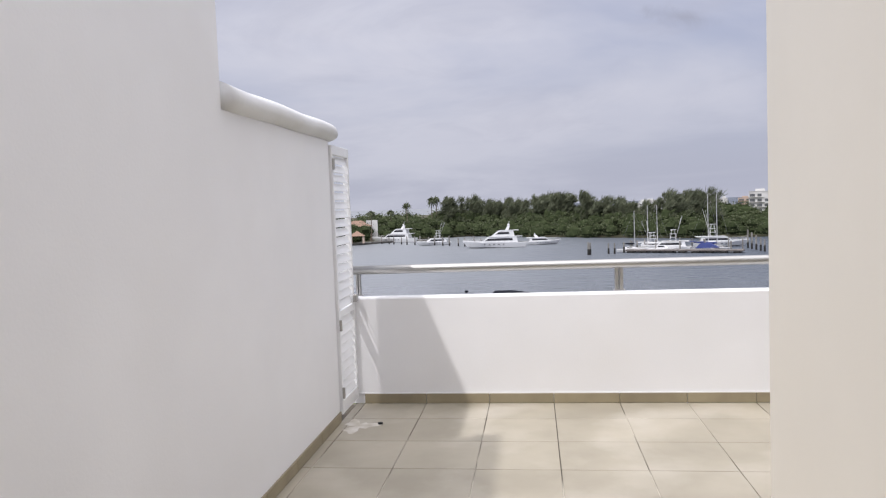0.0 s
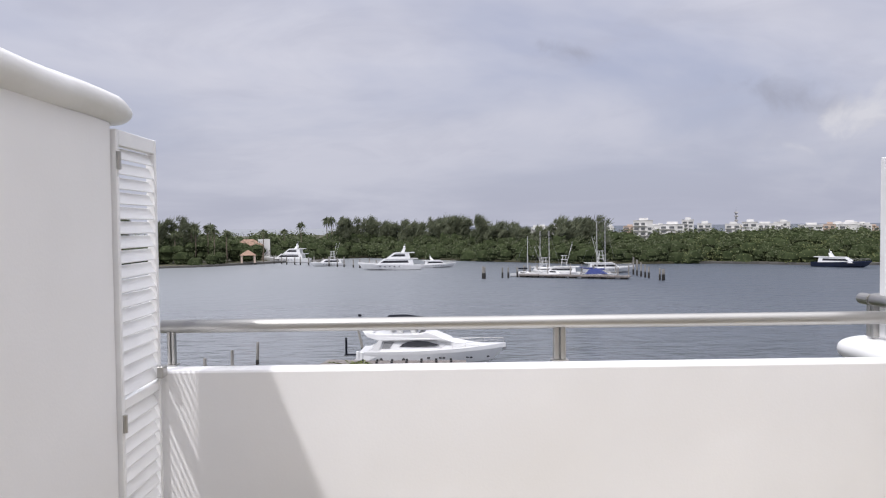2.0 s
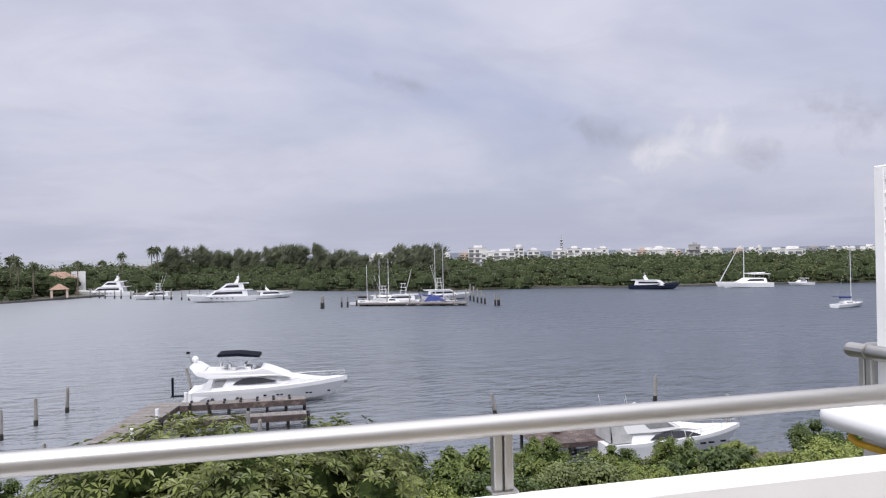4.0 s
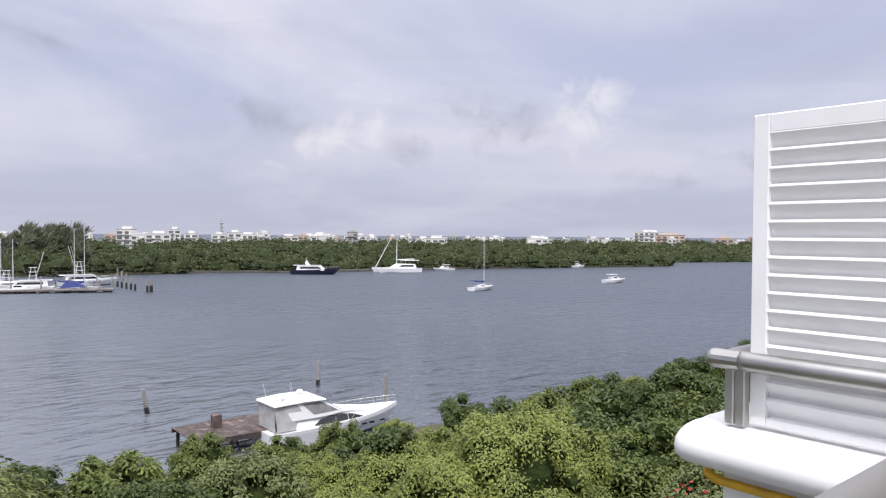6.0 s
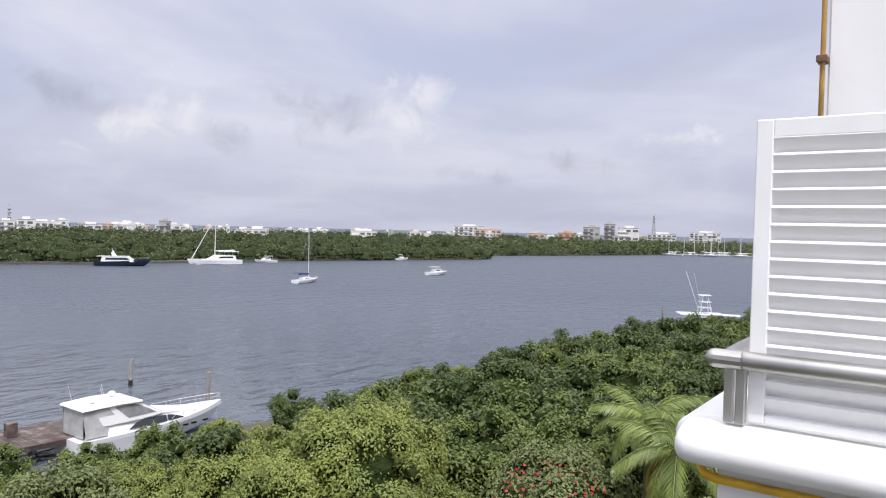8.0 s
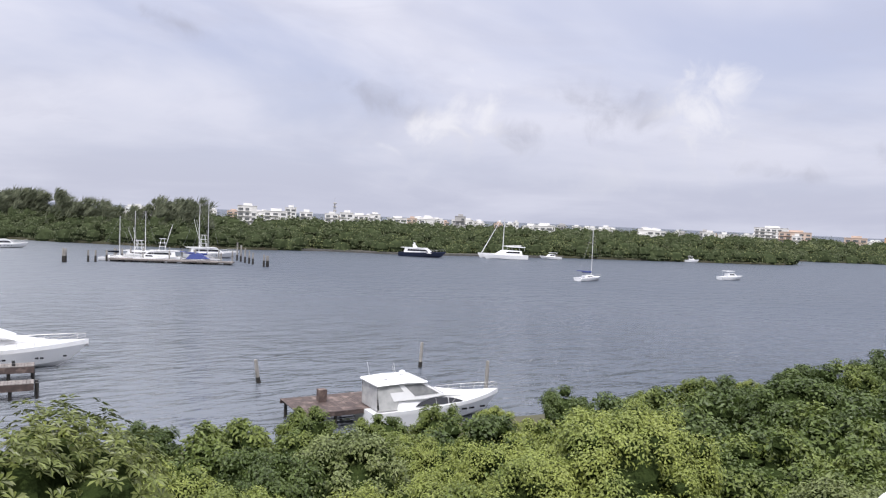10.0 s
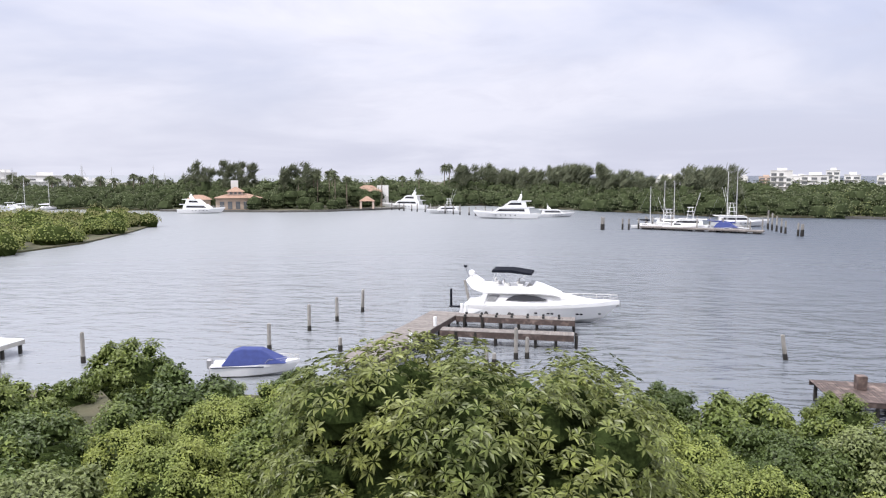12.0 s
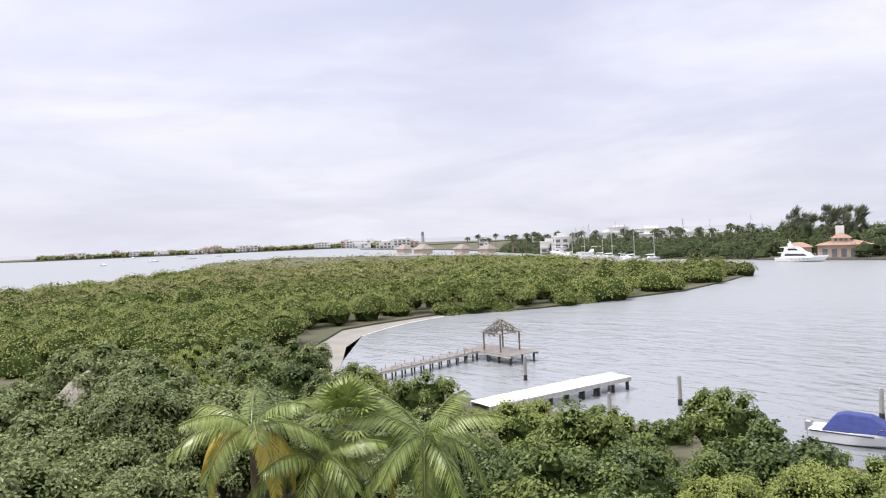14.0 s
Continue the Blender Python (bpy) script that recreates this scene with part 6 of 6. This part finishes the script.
def radio_tower(x, y, h, w=2.4, label="grey lattice radio tower above the town", name="radio_tower"):
    g = empty(name, pose(x, y, GROUND))
    for ex, ey in ((-1, -1), (1, -1), (1, 1), (-1, 1)):
        part("leg", tube(bmesh.new(), (ex * w, ey * w, 0), (ex * w * 0.25, ey * w * 0.25, h), 0.22, 0.12, 5), "antenna", g)
    bm = bmesh.new()
    for k in range(12):
        z0, z1 = h * k / 12, h * (k + 1) / 12
        r0, r1 = w * (1 - 0.75 * k / 12), w * (1 - 0.75 * (k + 1) / 12)
        for (ax, ay), (bx, by) in (((-1, -1), (1, -1)), ((1, -1), (1, 1)), ((1, 1), (-1, 1)), ((-1, 1), (-1, -1))):
            tube(bm, (ax * r0, ay * r0, z0), (bx * r1, by * r1, z1), 0.12, n=4)
    part("bracing", bm, "antenna", g)
    for z in (0.62, 0.8, 0.94):
        part("antenna_drum", tube(bmesh.new(), (-1.6, -0.6, h * z), (1.6, -0.6, h * z), 0.9, n=8), "house_grey", g)
    part("spire", tube(bmesh.new(), (0, 0, h), (0, 0, h + 5), 0.15, 0.05, 5), "antenna", g)
    return tagged(g, label, "radio tower")


radio_tower(851, 296, 36)
radio_tower(760, 130, 24, 2.0)
radio_tower(330, 760, 26, 1.4)
g = empty("lighthouse", pose(-736, 516, GROUND))
part("shaft", loft([[(r * math.cos(a), r * math.sin(a), z) for a in [2 * math.pi * k / 10 for k in range(10)]] for r, z in ((2.6, 0), (1.9, 16))]), "house_grey", g)
part("lantern", tube(bmesh.new(), (0, 0, 16.3), (0, 0, 19.5), 1.5, n=10), "pane", g)
part("gallery", tube(bmesh.new(), (0, 0, 16), (0, 0, 16.3), 2.6, n=10), "house_grey", g)
part("cap", tube(bmesh.new(), (0, 0, 19.5), (0, 0, 21), 1.7, 0.1, 10), "roof_tile", g)
tagged(g, "dark distant lighthouse on the low coast", "lighthouse")


def villa():
    g = empty("villa", pose(-118, 268, GROUND, 0, 0, 24))
    part("main_house", box(-9, 0, 0, 8, 9, 4.6), "ochre", g, "ochre plastered house body")
    part("roof", loft([[(x0, y0, 4.6), (x1, y0, 4.6), (x1, y1, 4.6), (x0, y1, 4.6)] if i == 0 else [(x0, y0, 6.2), (x1, y0, 6.2), (x1, y1, 6.2), (x0, y1, 6.2)] for i, (x0, y0, x1, y1) in enumerate(((-9.8, -0.8, 8.8, 9.8), (-4, 3.4, 3, 5.6)))]), "roof_tile", g, "terracotta hipped roof")
    part("upper_house", box(-4.5, 2.0, 4.6, 1.5, 8, 7.0), "house_pink", g)
    part("upper_roof", loft([[(-5.1, 1.4, 7.0), (2.1, 1.4, 7.0), (2.1, 8.6, 7.0), (-5.1, 8.6, 7.0)], [(-1.9, 4.4, 8.8), (-1.1, 4.4, 8.8), (-1.1, 5.6, 8.8), (-1.9, 5.6, 8.8)]]), "roof_tile", g, "terracotta hipped roof")
    part("chimney", box(-3.2, 6.2, 5, -0.4, 9.0, 11.4), "house_white", g, "white chimney tower")
    for x in (-3.6, -2.0, -0.4):
        part("window", box(x, 1.9, 6.0, x + 1.0, 2.05, 6.8), "pane", g)
    for x in (-7.5, -4.5, -1.5, 1.5, 4.5):
        part("arch_opening", box(x, -0.08, 0.3, x + 1.7, 0.1, 3.2), "pane", g)
    part("side_wing", box(-20, 2, 0, -11, 8, 4.0), "ochre", g)
    part("wing_roof", loft([[(-20.6, 1.4, 4.0), (-10.4, 1.4, 4.0), (-10.4, 8.6, 4.0), (-20.6, 8.6, 4.0)], [(-17, 4.8, 5.8), (-14, 4.8, 5.8), (-14, 5.2, 5.8), (-17, 5.2, 5.8)]]), "roof_tile", g)
    tagged(g, "ochre waterside villa with terracotta roofs", "villa")
    k = empty("kiosk", pose(-71.5, 287, GROUND, 0, 0, 14))
    part("roof", loft([[(-3.2, -3.2, 3.0), (3.2, -3.2, 3.0), (3.2, 3.2, 3.0), (-3.2, 3.2, 3.0)], [(-0.3, -0.3, 5.0), (0.3, -0.3, 5.0), (0.3, 0.3, 5.0), (-0.3, 0.3, 5.0)]]), "roof_tile", k)
    for x, y in ((-2.5, -2.5), (2.5, -2.5), (2.5, 2.5), (-2.5, 2.5)):
        part("column", box(x - 0.4, y - 0.4, 0, x + 0.4, y + 0.4, 3.0), "house_pink", k)
    tagged(k, "small open kiosk with a terracotta roof", "kiosk")
    c = empty("house", pose(-76, 306, GROUND, 0, 0, 14))
    part("house_body", box(-6, 0, 0, 6, 8, 6.4), "ochre", c)
    part("roof", loft([[(-6.7, -0.7, 6.4), (6.7, -0.7, 6.4), (6.7, 8.7, 6.4), (-6.7, 8.7, 6.4)], [(-2, 3.8, 9.0), (2, 3.8, 9.0), (2, 4.2, 9.0), (-2, 4.2, 9.0)]]), "roof_tile", c)
    part("gable_wall", box(4.0, 1, 0, 9.0, 3, 9.0), "house_white", c)
    tagged(c, "ochre house with a white gable behind palms", "house")


villa()
# quays and shore walls
structure(link("quay_left", prism([(-150, 264.5), (-100, 264.8), (-84, 271.5), (-56, 302), (-40, 300), (-40, 303), (-58, 312), (-86, 275), (-101, 268), (-150, 268)], WATER - 1, WATER + 0.75), "quay_stone"), "low grey stone quay along the far shore", "quay")
structure(link("quay_right", prism([(98, 258.5), (111, 255.6), (134, 240.2), (166, 236.5), (205, 229), (205, 232.5), (166, 240), (134, 244), (111, 259), (98, 262)], WATER - 1, WATER + 0.8), "quay_stone"), "low grey stone quay along the far shore", "quay")


def far_palm(x, y, h, seed):
    rng = np.random.default_rng(seed)
    g = empty("palm_tree", pose(x, y, GROUND))
    part("trunk", pipe(bmesh.new(), [(0, 0, 0), (0.3, 0, h * 0.5), (0.2, 0, h)], 0.2, 6), "bark", g)
    n = 90
    a = rng.uniform(0, 6.3, n)
    e = rng.uniform(-0.7, 1.0, n)
    d = np.stack([np.cos(a), np.sin(a), e], 1)
    d /= np.linalg.norm(d, axis=1, keepdims=True)
    v, f = leaf_arrays(rng, np.array((0.2, 0, h)) + d * 0.3, d, 2.3, 0.42, 0.35, 0.08)
    ob = new("crown", mesh_of("crown", [(v, f, 0)], ["leaf_wood_dark"]))
    ob.parent = g
    return tagged(g, "tall dark palm on the far shore", "palm", "far palms")


PALMS = [(-92, 285, 13), (-88, 288, 14), (-84, 283, 12.5), (-79, 284, 12), (-66, 290, 12), (-58, 330, 15), (-48, 345, 17), (-46, 350, 17.5), (-41, 352, 17), (-64, 322, 12), (-96, 292, 13.5), (-100, 285, 12), (-108, 292, 12), (-90, 300, 14.5)]
first = None
for i, (x, y, hh) in enumerate(PALMS):
    if i < 3:
        p = far_palm(x, y, hh, 60 + i)
        first = first or p
    else:
        copy_thing(first, Matrix.Translation((x, y, GROUND)) @ Matrix.Rotation(i * 1.3, 4, "Z") @ Matrix.Diagonal((1, 1, hh / 13, 1)))
rng_q = random.Random(3)
for i in range(60):
    t = rng_q.random()
    x, y = -440 + 270 * t + rng_q.uniform(-10, 10), 352 + 14 * t + rng_q.uniform(-16, 26) - 60 * t
    copy_thing(first, Matrix.Translation((x, y, GROUND)) @ Matrix.Rotation(i * 1.7, 4, "Z") @ Matrix.Diagonal((1.2, 1.2, rng_q.uniform(0.72, 0.98), 1)))


def marina_left():
    """Masts and white boats behind the island's tip, and in the far right basin."""
    boat = sailing_boat(place(-300, 318, 20), 11, 15, "hull", "white sailing yacht in the crowded far marina")
    boat["group"] = "marina boats"
    rng = random.Random(8)
    for i in range(16):
        t = i / 15
        copy_thing(boat, place(-312 + 120 * t + rng.uniform(-5, 5), 322 + 2 * t + rng.uniform(-4, 12), rng.uniform(0, 360)) @ Matrix.Diagonal((1.5, 1.5, rng.uniform(0.9, 1.3), 1)))
    for i in range(13):
        t = i / 12
        copy_thing(boat, place(520 + 40 * t + rng.uniform(-4, 4), 160 - 50 * t + rng.uniform(-6, 6), rng.uniform(0, 360)) @ Matrix.Diagonal((1.5, 1.5, rng.uniform(0.9, 1.2), 1)))
    m = small_boat(place(-270, 312, 30), 12, "white motorboat in the crowded far marina")
    for i in range(12):
        copy_thing(m, place(-300 + 9.5 * i + rng.uniform(-3, 3), 308 - 1.2 * i + rng.uniform(-3, 6), rng.uniform(0, 360)) @ Matrix.Diagonal((1.2, 1.2, 2.0, 1)))
    big_yacht(place(-238, 300, 8), 19, 5, 2, label="white motor yacht in the far marina")


marina_left()


def thatch_roof(x, y, w, h):
    g = empty("thatched_house", pose(x, y, GROUND))
    part("house_body", box(-w * 0.4, -w * 0.3, 0, w * 0.4, w * 0.3, h * 0.55), "house_pink", g)
    part("roof", loft([[(-w / 2, -w * 0.4, h * 0.5), (w / 2, -w * 0.4, h * 0.5), (w / 2, w * 0.4, h * 0.5), (-w / 2, w * 0.4, h * 0.5)], [(-w * 0.2, -0.2, h), (w * 0.2, -0.2, h), (w * 0.2, 0.2, h), (-w * 0.2, 0.2, h)]]), "thatch", g)
    return tagged(g, "thatched house beyond the mangrove island", "house", "thatched houses")


for x, y, w, hh in ((-470, 330, 16, 8), (-430, 338, 12, 7), (-390, 330, 12, 6.5), (-520, 345, 14, 8)):
    thatch_roof(x, y, w, hh)

# low distant coast across the bay
bank("ground_coast", [(-1900, 60), (-1500, 170), (-1300, 420), (-1150, 620), (-900, 640), (-900, 900), (-1900, 900)], "low distant coast across the bay", top=WATER + 2.0)


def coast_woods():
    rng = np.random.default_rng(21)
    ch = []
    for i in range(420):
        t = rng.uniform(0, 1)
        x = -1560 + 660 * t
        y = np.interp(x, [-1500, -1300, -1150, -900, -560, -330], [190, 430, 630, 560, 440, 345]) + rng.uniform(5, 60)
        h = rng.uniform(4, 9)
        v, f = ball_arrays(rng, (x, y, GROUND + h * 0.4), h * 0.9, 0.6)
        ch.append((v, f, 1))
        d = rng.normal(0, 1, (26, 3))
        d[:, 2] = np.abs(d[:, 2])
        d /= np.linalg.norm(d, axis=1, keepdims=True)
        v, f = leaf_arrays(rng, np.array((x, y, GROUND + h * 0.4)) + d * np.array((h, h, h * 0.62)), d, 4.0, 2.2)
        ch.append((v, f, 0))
    # pale leaf material puts the distance haze into the colour
    ob = new("coast_woods", mesh_of("coast_woods", ch, ["leaf_scrub_haze", "core_pale"]))
    tagged(ob, "low woods along the distant coast, haze put into their pale leaf colour", "woods", kind="stuff")


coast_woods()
rng_c = random.Random(40)
for i in range(30):
    t = rng_c.random()
    x = -1480 + 760 * t
    y = float(np.interp(x, [-1500, -1300, -1150, -900, -560], [185, 425, 625, 545, 420])) + rng_c.uniform(0, 20)
    house(x, y, rng_c.uniform(12, 30), rng_c.uniform(-5, 1), rng_c.choice("wwwp"), -math.degrees(math.atan2(x, y)), label="pale house on the distant coast")
for i in range(9):
    small_boat(place(-760 - 60 * i, 150 + 40 * (i % 4) + 18 * i, 40 * i), 14, "white boat at anchor in the distant bay")

# ---- floor tiles and skirting ----
TILE = 0.5


def lay_tiles():
    fl = bpy.data.objects["floor"]
    made = {}
    xs = [0.002] + [1.07 - TILE * 2 + TILE * i for i in range(0, 10)]
    xs = [x for x in xs if x < 4.3] + [4.36]
    ys = [0.0] + [-0.42 - TILE * i for i in range(0, 17)]
    for i in range(len(xs) - 1):
        for j in range(len(ys) - 1):
            x0, x1, y1, y0 = xs[i] + 0.003, xs[i + 1] - 0.003, ys[j] - 0.003, ys[j + 1] + 0.003
            if x1 - x0 < 0.02 or (x0 > 2.4 and y0 < -2.7):
                continue
            key = (round(x1 - x0, 3), round(y1 - y0, 3))
            if key not in made:
                bm = box(0, 0, -0.006, key[0], key[1], 0.0, 0.0015)
                me = bpy.data.meshes.new("tile")
                bm.to_mesh(me)
                bm.free()
                me.materials.append(M["tile"])
                made[key] = me
            ob = new("tile", made[key])
            ob.parent = fl
            ob.location = (x0, y0, 0.0005 * ((i * 7 + j * 3) % 3))


def lay_skirting():
    sk = structure(empty("baseboard"), "brown tile skirting along the terrace walls", "baseboard")
    x = 0.07
    while x < 4.3:
        part("skirting_tile", box(max(0.012, x + 0.002), -0.012, 0.003, min(x + TILE - 0.002, 4.35), -0.001, 0.078, 0.0015), "skirt", sk)
        x += TILE
    part("skirting_bead", box(0.012, -0.009, 0.078, 4.35, -0.0008, 0.086), "coping", sk, "white sealant bead")
    y = -0.50
    while y > -8.5:
        part("skirting_tile", box(0.001, y - TILE + 0.002, 0.003, 0.012, y - 0.002, 0.078, 0.0015), "skirt", sk)
        y -= TILE


lay_tiles()
lay_skirting()
